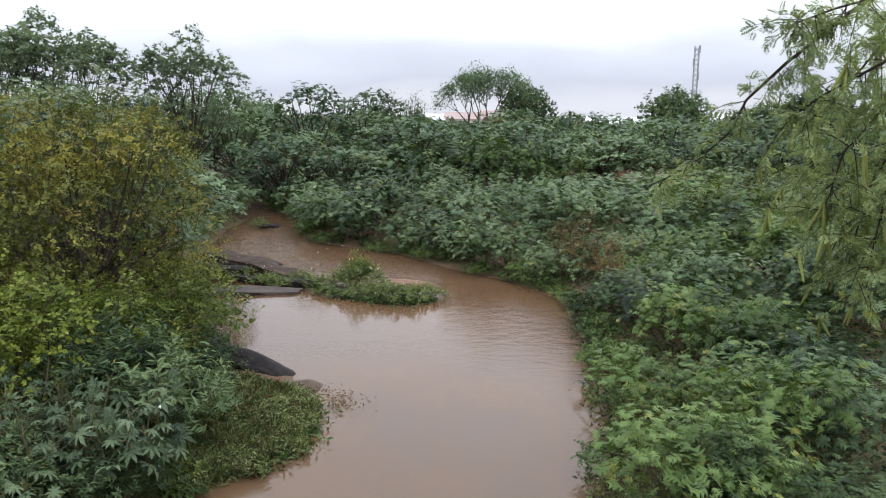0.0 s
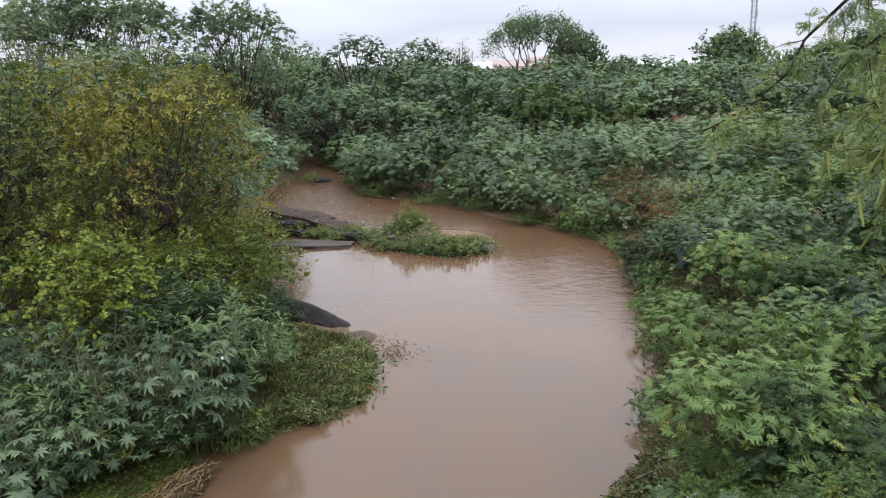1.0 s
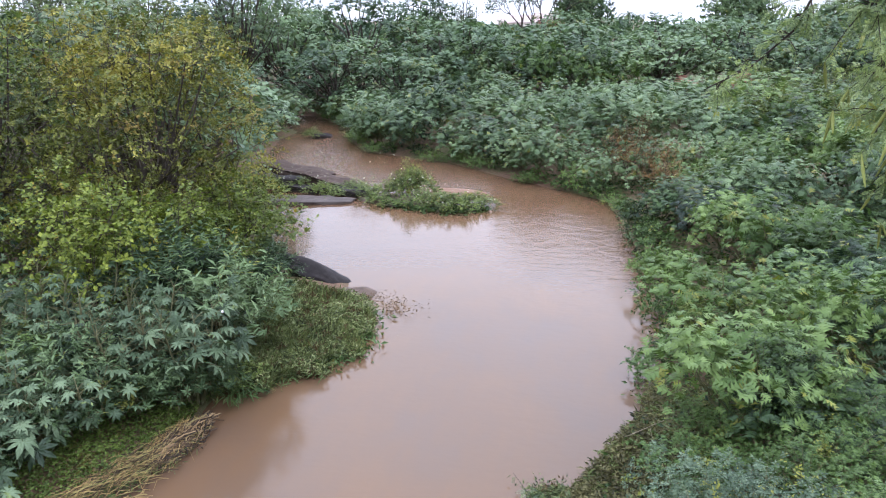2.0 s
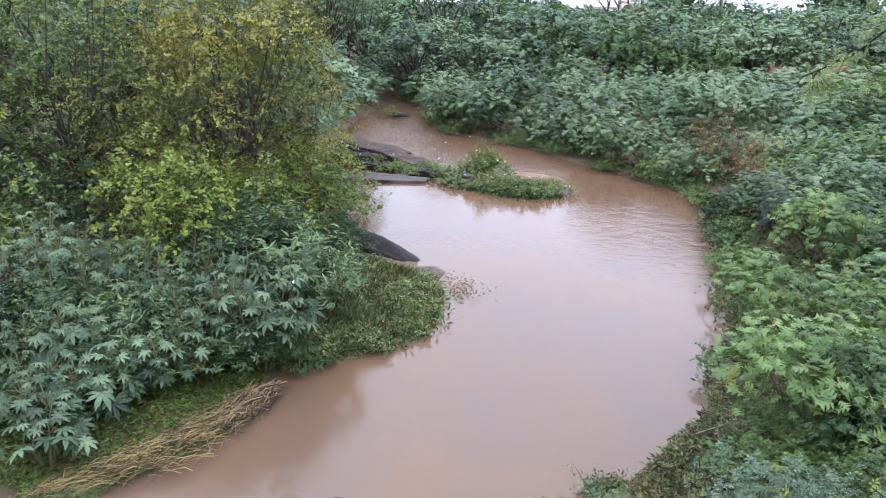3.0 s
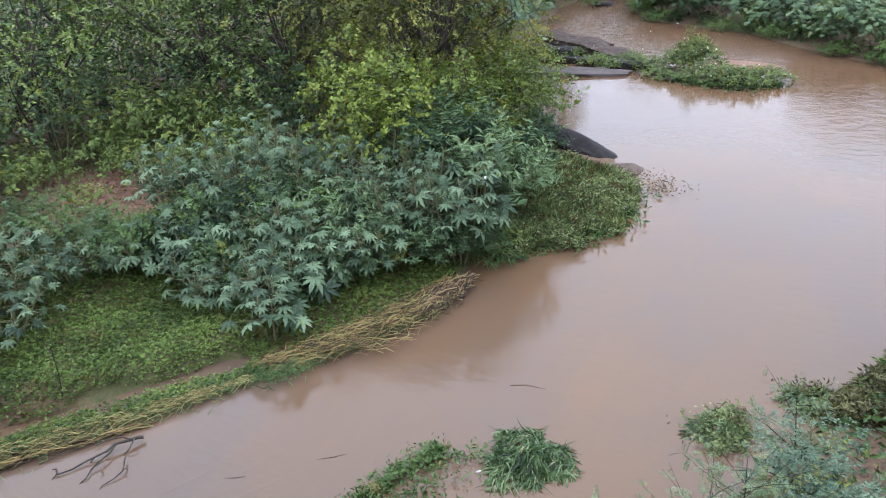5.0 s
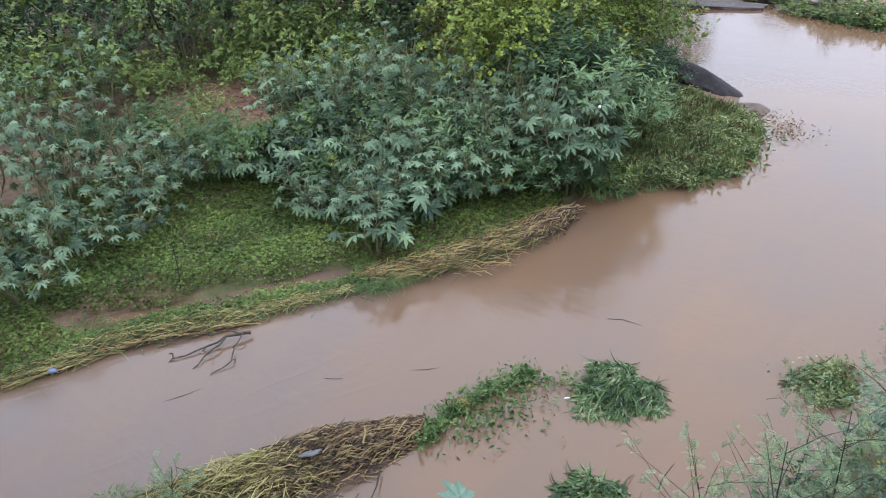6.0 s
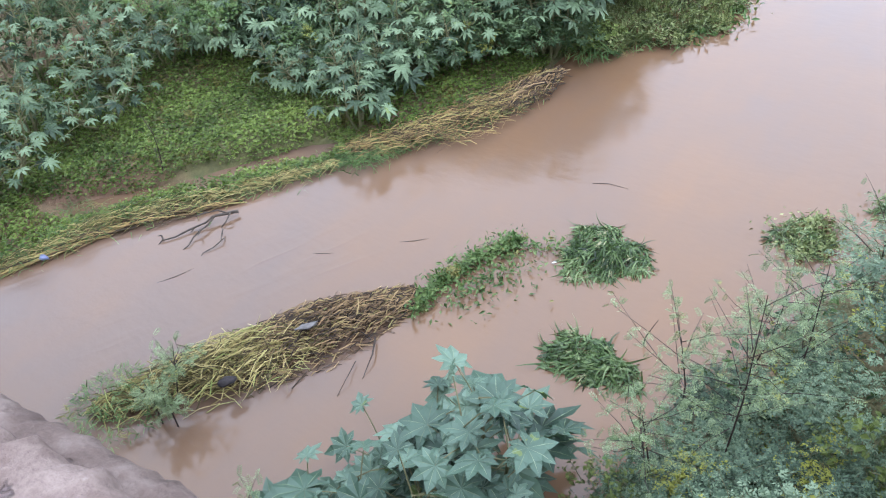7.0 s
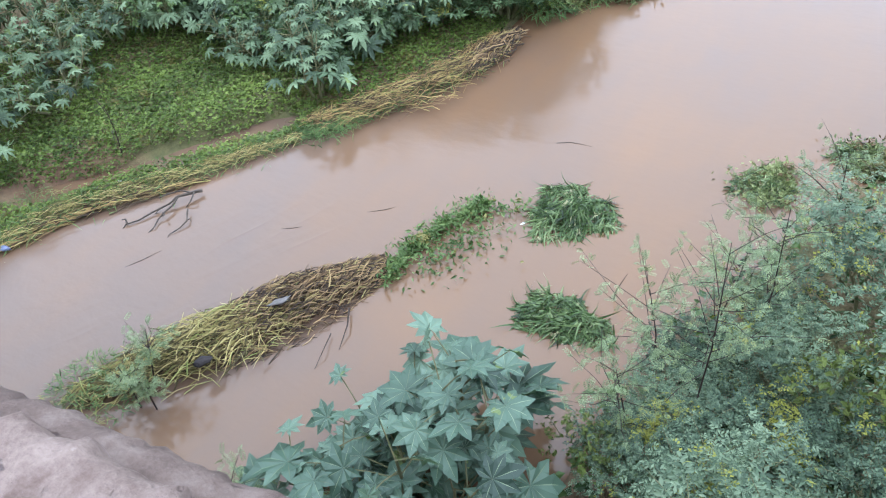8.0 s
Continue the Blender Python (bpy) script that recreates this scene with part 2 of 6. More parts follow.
def water_mat():
    """Silt-laden river: opaque brown body under a clear skin; smooth in the pool, ruffled where the current runs."""
    m = Mat("muddy_water", 0.09, 0.5)
    m.bsdf.inputs["IOR"].default_value = 1.33
    co = m.world_co()
    silt = m.noise(0.16, 4, 0.6, co=co)
    wisps = m.noise(0.9, 5, 0.6, co=co, stretch=(1, 0.35, 1))
    tone = m.calc("ADD", m.calc("MULTIPLY", silt, 0.65), m.calc("MULTIPLY", wisps, 0.35))
    body = m.ramp(tone, [(0.34, (0.120, 0.067, 0.030)), (0.5, (0.100, 0.062, 0.036)), (0.66, (0.082, 0.060, 0.046))])
    sep = m.node("ShaderNodeVectorMath")
    sep.operation = "DISTANCE"
    squash = m.node("ShaderNodeMapping")
    squash.inputs["Location"].default_value = (0.0, -7.6, 0)
    squash.inputs["Scale"].default_value = (1.0, 0.42, 1)
    m.link(co, squash.inputs[0])
    m.link(squash.outputs[0], sep.inputs[0])
    sep.inputs[1].default_value = (0.4, 0.0, 0.0)
    near = m.ramp(m.calc("DIVIDE", sep.outputs["Value"], 5.0), [(0.12, (1, 1, 1)), (0.5, (0, 0, 0))])
    far = m.node("ShaderNodeSeparateXYZ")
    m.link(co, far.inputs[0])
    upstream = m.calc("DIVIDE", m.calc("SUBTRACT", far.outputs["Y"], 22.0), 4.0, True)
    run = m.node("ShaderNodeVectorMath")
    run.operation = "DISTANCE"
    m.link(co, run.inputs[0])
    run.inputs[1].default_value = (-6.6, 1.2, 0.0)
    near2 = m.calc("SUBTRACT", 1.0, m.calc("DIVIDE", run.outputs["Value"], 3.2), True)
    clay = m.calc("DIVIDE", m.calc("SUBTRACT", m.calc("ADD", far.outputs["Y"], m.calc("MULTIPLY", wisps, 5.0)), 17.0), 7.0, True)
    m.color(m.mix(m.calc("MULTIPLY", clay, 0.8), body, (0.108, 0.060, 0.032)))
    ruffle = m.calc("ADD", m.calc("MULTIPLY", near, 0.6), m.calc("MULTIPLY", upstream, 2.6))
    ruffle = m.calc("ADD", ruffle, m.calc("MULTIPLY", near2, 0.22), True)
    chop = m.noise(2.8, 6, 0.62, co=co, stretch=(1.0, 0.9, 1))
    lap = m.noise(7.0, 3, 0.5, co=co, stretch=(0.75, 1.2, 1))
    swell = m.noise(0.8, 2, 0.5, co=co, stretch=(0.6, 1.2, 1))
    high = m.calc("ADD", m.calc("MULTIPLY", m.calc("ADD", chop, m.calc("MULTIPLY", lap, 0.25)), ruffle), m.calc("MULTIPLY", swell, 0.10))
    high = m.calc("ADD", high, m.calc("MULTIPLY", lap, 0.04))
    # long thin current lines trailing past the stranded branch and the raft
    turn = m.node("ShaderNodeMapping")
    turn.inputs["Rotation"].default_value = (0, 0, radians(-68))
    m.link(co, turn.inputs[0])
    line = m.noise(1.6, 3, 0.5, co=turn.outputs[0], stretch=(0.22, 1.3, 1))
    ridge = m.calc("SUBTRACT", 1.0, m.calc("MULTIPLY", m.calc("ABSOLUTE", m.calc("SUBTRACT", line, 0.5)), 16.0), True)
    where = m.node("ShaderNodeVectorMath")
    where.operation = "DISTANCE"
    m.link(co, where.inputs[0])
    where.inputs[1].default_value = (-5.2, 2.6, 0.0)
    there = m.calc("SUBTRACT", 1.0, m.calc("DIVIDE", where.outputs["Value"], 3.0), True)
    few = m.ramp(m.noise(0.9, 3, 0.5, co=co), [(0.44, (0, 0, 0)), (0.60, (1, 1, 1))])
    high = m.calc("ADD", high, m.calc("MULTIPLY", m.calc("MULTIPLY", m.calc("MULTIPLY", ridge, there), few), 0.07))
    m.bump(high, 0.55, 0.10)
    return m.mat


def stone_mat(name, a, b, c, scale=6, wet=0.5):
    m = Mat(name, wet, 0.25)
    a, b, c = (tuple(WET * v for v in tone) for tone in (a, b, c))
    n = m.noise(scale, 8, 0.65)
    f = m.noise(scale * 9, 5, 0.7)
    m.color(m.mix(m.calc("MULTIPLY", f, 0.45), m.ramp(n, [(0.3, a), (0.55, b), (0.75, c)]), a))
    m.bump(m.calc("ADD", n, m.calc("MULTIPLY", f, 0.3)), 0.6, 0.03)
    return m.mat


M_GROUND, M_WATER = ground_mat(), water_mat()
M_ROCK = stone_mat("wet_dark_rock", (0.022, 0.018, 0.018), (0.048, 0.041, 0.039), (0.095, 0.082, 0.077), 4, 0.9)
M_LEDGE = stone_mat("brown_grey_stone", (0.055, 0.036, 0.027), (0.115, 0.08, 0.06), (0.20, 0.15, 0.115), 5, 0.9)
M_SLAB = stone_mat("pale_grey_stone", (0.08, 0.063, 0.053), (0.15, 0.122, 0.108), (0.22, 0.185, 0.165), 5, 0.8)
M_SAND = stone_mat("wet_red_sand", (0.20, 0.10, 0.055), (0.28, 0.15, 0.085), (0.34, 0.20, 0.12), 5, 0.6)
M_MUD = stone_mat("wet_mud", (0.10, 0.07, 0.05), (0.17, 0.12, 0.09), (0.23, 0.17, 0.13), 7, 0.85)


def concrete_mat(name, tones, speck):
    """Weathered cast concrete: pinkish grey, dark lichen blotches, pits."""
    m = Mat(name, 0.9, 0.25)
    tones, speck = [tuple(WET * c for c in tone) for tone in tones], tuple(WET * c for c in speck)
    n = m.noise(13, 9, 0.75)
    f = m.noise(70, 6, 0.75)
    blot = m.ramp(m.noise(34, 8, 0.8), [(0.54, (0, 0, 0)), (0.66, (0.7, 0.7, 0.7))])
    col = m.ramp(n, [(0.38, tones[0]), (0.5, tones[1]), (0.62, tones[2])])
    col = m.mix(m.calc("MULTIPLY", blot, 0.8), col, tuple(0.7 * c for c in tones[0]))
    col = m.mix(m.ramp(f, [(0.64, (0, 0, 0)), (0.72, (0.7, 0.7, 0.7))]), col, speck)
    pit = m.node("ShaderNodeTexVoronoi")
    pit.inputs["Scale"].default_value = 22
    wobble = m.node("ShaderNodeVectorMath")
    wobble.operation = "MULTIPLY_ADD"
    shake = m.node("ShaderNodeTexNoise")
    shake.inputs["Scale"].default_value, shake.inputs["Detail"].default_value = 26, 4
    m.link(m.co, shake.inputs["Vector"])
    m.link(shake.outputs["Color"], wobble.inputs[0])
    wobble.inputs[1].default_value = (0.09, 0.09, 0.09)
    m.link(m.co, wobble.inputs[2])
    m.link(wobble.outputs[0], pit.inputs["Vector"])
    some = m.ramp(m.noise(8, 4, 0.6), [(0.52, (0, 0, 0)), (0.60, (1, 1, 1))])
    near = m.calc("ADD", pit.outputs["Distance"], m.calc("MULTIPLY", m.noise(90, 4, 0.7), 0.25))
    hole = m.calc("MULTIPLY", m.ramp(near, [(0.22, (1, 1, 1)), (0.34, (0, 0, 0))]), some)
    col = m.mix(m.calc("MULTIPLY", hole, 0.75), col, (0.10, 0.075, 0.07))
    m.color(col)
    m.bump(m.calc("SUBTRACT", m.calc("ADD", n, m.calc("MULTIPLY", f, 0.5)), hole), 1.0, 0.012)
    return m.mat


def plain_mat(name, a, b, rough=0.7, scale=3, metal=0.0):
    m = Mat(name, rough, 0.4, metal)
    m.color(m.ramp(m.noise(scale, 6, 0.6), [(0.3, a), (0.7, b)]))
    return m.mat


M_CONCRETE = concrete_mat("weathered_mortar", ((0.165, 0.113, 0.092), (0.27, 0.202, 0.168), (0.375, 0.292, 0.248)), (0.45, 0.375, 0.325))
M_EDGE = concrete_mat("stained_concrete", ((0.13, 0.092, 0.074), (0.20, 0.147, 0.12), (0.28, 0.22, 0.185)), (0.36, 0.30, 0.26))
M_WALLPAINT = plain_mat("faded_house_paint", (0.66, 0.60, 0.57), (0.78, 0.73, 0.70))
M_BRICKWALL = plain_mat("bare_brick_wall", (0.24, 0.12, 0.085), (0.34, 0.18, 0.13))
M_ROOFTILE = plain_mat("clay_roof_tile", (0.26, 0.20, 0.19), (0.36, 0.28, 0.26))
M_TINROOF = plain_mat("pale_sheet_roof", (0.50, 0.52, 0.56), (0.66, 0.67, 0.70), 0.5)
M_DARKPANE = plain_mat("dark_window", (0.03, 0.03, 0.035), (0.06, 0.06, 0.07), 0.2)
M_MAST = plain_mat("grey_mast_paint", (0.25, 0.26, 0.28), (0.36, 0.37, 0.39), 0.5)
M_PLASTIC = plain_mat("grey_plastic_scrap", (0.055, 0.05, 0.045), (0.10, 0.092, 0.085), 0.8, 25)
M_BLUEBAG = plain_mat("blue_plastic_scrap", (0.06, 0.07, 0.14), (0.14, 0.16, 0.25), 0.4, 12)
M_WHITEBIT = plain_mat("white_litter_and_bud", (0.55, 0.55, 0.53), (0.75, 0.75, 0.73), 0.6, 12)
M_REDROOT = plain_mat("red_earth_bank", (0.16, 0.065, 0.045), (0.26, 0.12, 0.08), 0.9, 6)


# ---- mesh tools ----
def tri_mesh(name, verts, tris, smooth=False):
    """A mesh of triangles from two arrays."""
    me = bpy.data.meshes.new(name)
    verts, tris = np.asarray(verts, np.float32), np.asarray(tris, np.int32)
    me.vertices.add(len(verts))
    me.vertices.foreach_set("co", verts.ravel())
    me.loops.add(tris.size)
    me.loops.foreach_set("vertex_index", tris.ravel())
    me.polygons.add(len(tris))
    me.polygons.foreach_set("loop_start", np.arange(0, tris.size, 3, dtype=np.int32))
    me.polygons.foreach_set("loop_total", np.full(len(tris), 3, np.int32))
    me.polygons.foreach_set("use_smooth", np.full(len(tris), smooth, bool))
    me.update(calc_edges=True)
    return me


class Bag:
    """Gathers triangles of many small pieces for one mesh."""

    def __init__(self):
        self.v, self.t, self.n = [], [], 0

    def add(self, verts, tris):
        if len(verts):
            self.v.append(np.asarray(verts, float).reshape(-1, 3))
            self.t.append(np.asarray(tris, int).reshape(-1, 3) + self.n)
            self.n += len(self.v[-1])
        return self

    def tube(self, pts, radii, sides=5):
        """A tapered limb along a line of points."""
        pts = np.asarray(pts, float)
        radii = np.broadcast_to(radii, len(pts))
        way = np.gradient(pts, axis=0)
        way /= np.linalg.norm(way, axis=1, keepdims=True) + 1e-9
        ref = np.where(np.abs(way[:, 2:3]) > 0.9, [[1.0, 0, 0]], [[0, 0, 1.0]])
        u = np.cross(way, ref)
        u /= np.linalg.norm(u, axis=1, keepdims=True) + 1e-9
        w = np.cross(way, u)
        a = np.arange(sides) * 2 * np.pi / sides
        ring = pts[:, None] + radii[:, None, None] * (np.cos(a)[None, :, None] * u[:, None] + np.sin(a)[None, :, None] * w[:, None])
        k = np.arange(sides)
        i = (np.arange(len(pts) - 1) * sides)[:, None]
        a0, b0 = i + k, i + (k + 1) % sides
        tris = np.concatenate([np.stack([a0, b0, b0 + sides], -1).reshape(-1, 3), np.stack([a0, b0 + sides, a0 + sides], -1).reshape(-1, 3)])
        end = (len(pts) - 1) * sides
        caps = [[end, end + j, end + j + 1] for j in range(1, sides - 1)]
        return self.add(ring.reshape(-1, 3), np.concatenate([tris, caps]))

    def mesh(self, name, smooth=False):
        return tri_mesh(name, np.concatenate(self.v), np.concatenate(self.t), smooth)


def unit(a):
    return a / (np.linalg.norm(a, axis=-1, keepdims=True) + 1e-9)


def scatter(bag, template, pos, axis, up, size):
    """One copy of a leaf template at every place, its length along axis, its face towards up."""
    verts, tris = template
    if not len(pos):
        return bag
    x = unit(axis)
    y = unit(np.cross(up, x))
    z = np.cross(x, y)
    size = np.broadcast_to(size, len(pos))[:, None, None]
    v = pos[:, None] + size * (verts[None, :, :1] * x[:, None] + verts[None, :, 1:2] * y[:, None] + verts[None, :, 2:] * z[:, None])
    t = tris[None] + (np.arange(len(pos)) * len(verts))[:, None, None]
    return bag.add(v.reshape(-1, 3), t.reshape(-1, 3))


def leaflet(width=0.22, fold=0.05, droop=0.08):
    """A small folded leaf of two triangles."""
    return (np.array([[0, 0, 0], [0.45, width, fold], [1, 0, -droop], [0.45, -width, fold]]), np.array([[0, 2, 1], [0, 3, 2]]))


def oval_leaf(width=0.3, droop=0.15):
    return (
        np.array([[0, 0, 0], [0.3, width, 0.05], [0.7, width * 0.8, 0.0], [1, 0, -droop], [0.7, -width * 0.8, 0.0], [0.3, -width, 0.05], [0.5, 0, -0.01]]),
        np.array([[0, 6, 1], [1, 6, 2], [2, 6, 3], [3, 6, 4], [4, 6, 5], [5, 6, 0]]),
    )


def frond(pairs=6, width=0.055, reach=0.42, droop=0.22):
    """A feathery compound leaf: a bent midrib with paired narrow pinnae."""
    v, t = [], []

    def blade(base, tip, half, lift):
        i = len(v)
        side = np.cross(tip - base, (0, 0, 1))
        side = side / (np.linalg.norm(side) + 1e-9) * half
        mid = base * 0.45 + tip * 0.55 + np.array([0, 0, lift])
        v.extend([base, mid + side, tip, mid - side])
        t.extend([[i, i + 2, i + 1], [i, i + 3, i + 2]])

    rib = lambda s: np.array([s, 0, 0.10 * s - droop * s * s])
    blade(rib(0), rib(1.0), 0.012, 0.02)
    for k in range(pairs):
        s = 0.22 + 0.78 * k / max(1, pairs - 1)
        r = reach * (0.75 + 0.5 * np.sin(np.pi * (k + 0.7) / (pairs + 0.6))) * (0.95 - 0.25 * s)
        for sign in (-1, 1):
            tip = rib(s) + np.array([r * 0.62, sign * r * 0.85, -0.10 * r - 0.05])
            blade(rib(s), tip, width, 0.015)
    return np.array(v), np.array(t)


def pinnate(pairs=5, reach=0.36, droop=0.25, sweep=0.5):
    """A fern-like leaf in one piece: pointed leaflets in pairs along a bent midrib."""
    rib = lambda s: [s, 0, 0.14 * s - droop * s * s]
    v, t = [rib(0.16 + 0.84 * k / pairs) for k in range(pairs + 1)], []
    for k in range(pairs):
        s = 0.16 + 0.84 * (k + 0.5) / pairs
        r = reach * (0.62 + 0.55 * np.sin(np.pi * (k + 0.8) / (pairs + 0.7)))
        for sign in (-1, 1):
            v.append([s + sweep * r, sign * r, rib(s)[2] - 0.22 * r])
            t.append([k, len(v) - 1, k + 1] if sign < 0 else [k, k + 1, len(v) - 1])
    return np.array(v), np.array(t)


def spray(pairs=2, width=0.11, reach=0.42, droop=0.2, plain=False):
    """A short compound leaf: separate pointed leaflets in pairs and one at the end."""
    v, t = [], []
    rows = [(0.25 + 0.6 * k / pairs, sign) for k in range(pairs) for sign in (-1, 1)] + [(0.62, 0)]
    for s, sign in rows:
        base = np.array([s, 0, 0.12 * s - droop * s * s])
        tip = base + (np.array([0.5 * reach, sign * reach, -0.12]) if sign else np.array([0.5, 0, -0.10]))
        side = np.cross(tip - base, (0, 0, 1.0))
        side = side / np.linalg.norm(side) * width
        mid = base * 0.45 + tip * 0.55 + [0, 0, 0.03]
        i = len(v)
        if plain:
            v += [base + side * 0.9, tip, base - side * 0.9]
            t += [[i, i + 2, i + 1]]
            continue
        v += [base, mid + side, tip, mid - side]
        t += [[i, i + 2, i + 1], [i, i + 3, i + 2]]
    return np.array(v), np.array(t)


def grass_blade(width=0.035, bend=0.5):
    v, t = [], []
    for k in range(4):
        s = k / 3
        p = np.array([s * (1 - 0.25 * bend * s), 0, -bend * s * s])
        w = width * (1 - s) ** 0.6
        v += [p + [0, w, 0], p - [0, w, 0]]
    for k in range(3):
        t += [[2 * k, 2 * k + 1, 2 * k + 3], [2 * k, 2 * k + 3, 2 * k + 2]]
    return np.array(v), np.array(t)


def palmate(rng, lobes=8, web=0.34, sags=(0.16, 0.42), wide=0.145):
    """A castor leaf: toothed lobes round the stalk's end, folded along each vein, drooping at the tips."""
    v, t = [np.zeros(3)], []
    spread = radians(300)
    for k in range(lobes):
        a = -spread / 2 + spread * k / (lobes - 1)
        long = (1.0 - 0.45 * (abs(a) / (spread / 2)) ** 1.6) * rng.uniform(0.88, 1.08)
        half = spread / (lobes - 1) / 2
        d = np.array([np.cos(a), np.sin(a), 0])
        l, r = np.array([np.cos(a + half), np.sin(a + half), 0]), np.array([np.cos(a - half), np.sin(a - half), 0])
        i = len(v)
        sag = rng.uniform(*sags)
        n = np.array([-d[1], d[0], 0])
        v += [r * web * long + [0, 0, 0.03], d * 0.5 * long - [0, 0, 0.02], l * web * long + [0, 0, 0.03]]
        v += [d * 0.66 * long - n * wide * long - [0, 0, sag * 0.22], d * 0.66 * long + n * wide * long - [0, 0, sag * 0.22], d * long - [0, 0, sag]]
        t += [[0, i, i + 1], [0, i + 1, i + 2], [i, i + 3, i + 1], [i + 1, i + 4, i + 2], [i + 1, i + 3, i + 5], [i + 1, i + 5, i + 4]]
    v = np.array(v)
    v[:, 2] += 0.10 * np.hypot(v[:, 0], v[:, 1])
    return v, np.array(t)


# ---- things ----
def thing(name, place, label, category, group="", kind=""):
    """An empty at a thing's base, to carry its parts."""
    ob = new(name)
    ob.location = place
    ob.empty_display_size = 0.1
    return tagged(ob, label, category, group, kind)


def part(name, mesh, material, parent, label=""):
    """One mesh under a thing or a part."""
    if isinstance(mesh, bmesh.types.BMesh):
        bm, mesh = mesh, bpy.data.meshes.new(name)
        bm.to_mesh(mesh)
        bm.free()
    ob = new(name, mesh)
    if not mesh.materials:
        mesh.materials.append(material)
    ob.parent = parent
    return tagged(ob, label)


def solo(name, mesh, material, label, category, group="", kind="", place=(0, 0, 0)):
    """A thing that is one mesh."""
    if isinstance(mesh, bmesh.types.BMesh):
        bm, mesh = mesh, bpy.data.meshes.new(name)
        bm.to_mesh(mesh)
        bm.free()
    ob = new(name, mesh)
    mesh.materials.append(material)
    ob.location = place
    return tagged(ob, label, category, group, kind)


def placed(x, y, z, turn=0.0, size=1.0, tall=1.0, lean=0.0):
    return Matrix.Translation((x, y, z)) @ Euler((radians(lean), 0, radians(turn))).to_matrix().to_4x4() @ Matrix.Diagonal((size, size, size * tall, 1))


# ---- land and water ----
RIGHT_BANK = [(-0.9, -40), (-0.9, 0), (-1.0, 2.0), (-1.0, 3.2), (-0.8, 4.2), (-0.4, 5.2), (0.0, 6.4), (0.5, 7.5), (1.0, 8.4), (1.35, 9.2), (1.55, 10.7), (1.85, 12.7), (1.75, 14.2),
              (1.8, 16.5), (1.75, 18.4), (1.4, 21.5), (0.1, 22.9), (-1.8, 24.7), (-4.0, 27.2), (-5.4, 27.9), (-7.8, 29.4), (-9.1, 32.0), (-9.5, 35.0), (-13.5, 40.0), (-22, 44)]
LEFT_BANK = [(-22, 42), (-14.5, 38.0), (-12.2, 34.5), (-12.2, 32.0), (-11.5, 29.0), (-10.2, 25.6), (-9.2, 22.6), (-8.6, 20.6), (-7.2, 18.0), (-6.5, 15.9), (-5.4, 15.1), (-4.2, 14.2), (-3.7, 13.3),
             (-3.2, 11.7), (-3.1, 10.7), (-3.5, 9.85), (-3.9, 9.5), (-4.55, 9.0), (-4.4, 7.8), (-4.5, 6.9), (-4.85, 6.15), (-5.3, 5.55), (-5.65, 4.95), (-6.1, 4.2), (-6.7, 3.35), (-7.05, 2.8), (-7.35, 1.8), (-8, 0), (-9, -40)]
RIVER = np.array(RIGHT_BANK + LEFT_BANK, float)


def off_river(x, y):
    """Metres outside the river's edge (negative in the water)."""
    p = np.stack([np.asarray(x, float), np.asarray(y, float)], -1)
    best = np.full(p.shape[:-1], 1e9)
    inside = np.zeros(p.shape[:-1], bool)
    for a, b in zip(RIVER, np.roll(RIVER, -1, 0)):
        ab, ap = b - a, p - a
        s = np.clip((ap @ ab) / (ab @ ab), 0, 1)
        best = np.minimum(best, np.hypot(*np.moveaxis(ap - s[..., None] * ab, -1, 0)))
        hit = ((a[1] > p[..., 1]) != (b[1] > p[..., 1])) & (p[..., 0] < ab[0] * (p[..., 1] - a[1]) / (ab[1] + 1e-12) + a[0])
        inside ^= hit
    return np.where(inside, -best, best)


def ramp01(v, lo, hi):
    s = np.clip((v - lo) / (hi - lo), 0, 1)
    return s * s * (3 - 2 * s)


def land(x, y):
    """Height of the ground: river bed, low banks, rough flat beyond."""
    x, y = np.asarray(x, float), np.asarray(y, float)
    d = off_river(x, y)
    wob = 0.05 * np.sin(1.9 * x + 0.7 * y) * np.sin(1.3 * y - 0.4 * x) + 0.03 * np.sin(4.1 * x + 1.0) * np.sin(3.7 * y)
    z = -0.6 + 0.62 * ramp01(d, -0.9, 0.12) + 0.16 * ramp01(d, 0.0, 1.2) + 0.40 * ramp01(d, 1.5, 6.0) + 0.35 * ramp01(d, 6, 20)
    z = z + wob * ramp01(d, 0.2, 2.0)
    # a shallow runnel behind the left bank's edge
    s = np.clip(((x + 7.85) * 1.85 + (y - 2.75) * 2.6) / (1.85**2 + 2.6**2), 0, 1)
    gap = np.hypot(x + 7.85 - 1.85 * s, y - 2.75 - 2.6 * s)
    z = z - (0.25 + 0.06 * np.sin(9 * s) + 0.03 * np.sin(23 * s)) * np.exp(-((gap / 0.17) ** 2)) * ramp01(s, 0.0, 0.1)
    return z + 1.5 * ramp01(np.hypot(x, y), 90, 400)


def axis_steps(lo, hi, step, far, growth=1.22):
    mid = list(np.arange(lo, hi + 1e-6, step))
    s, a, b = step, [], []
    while not a or a[-1] > -far:
        s *= growth
        a.append((a[-1] if a else lo) - s)
        b.append((b[-1] if b else hi) + s)
    return np.array(a[::-1] + mid + b)


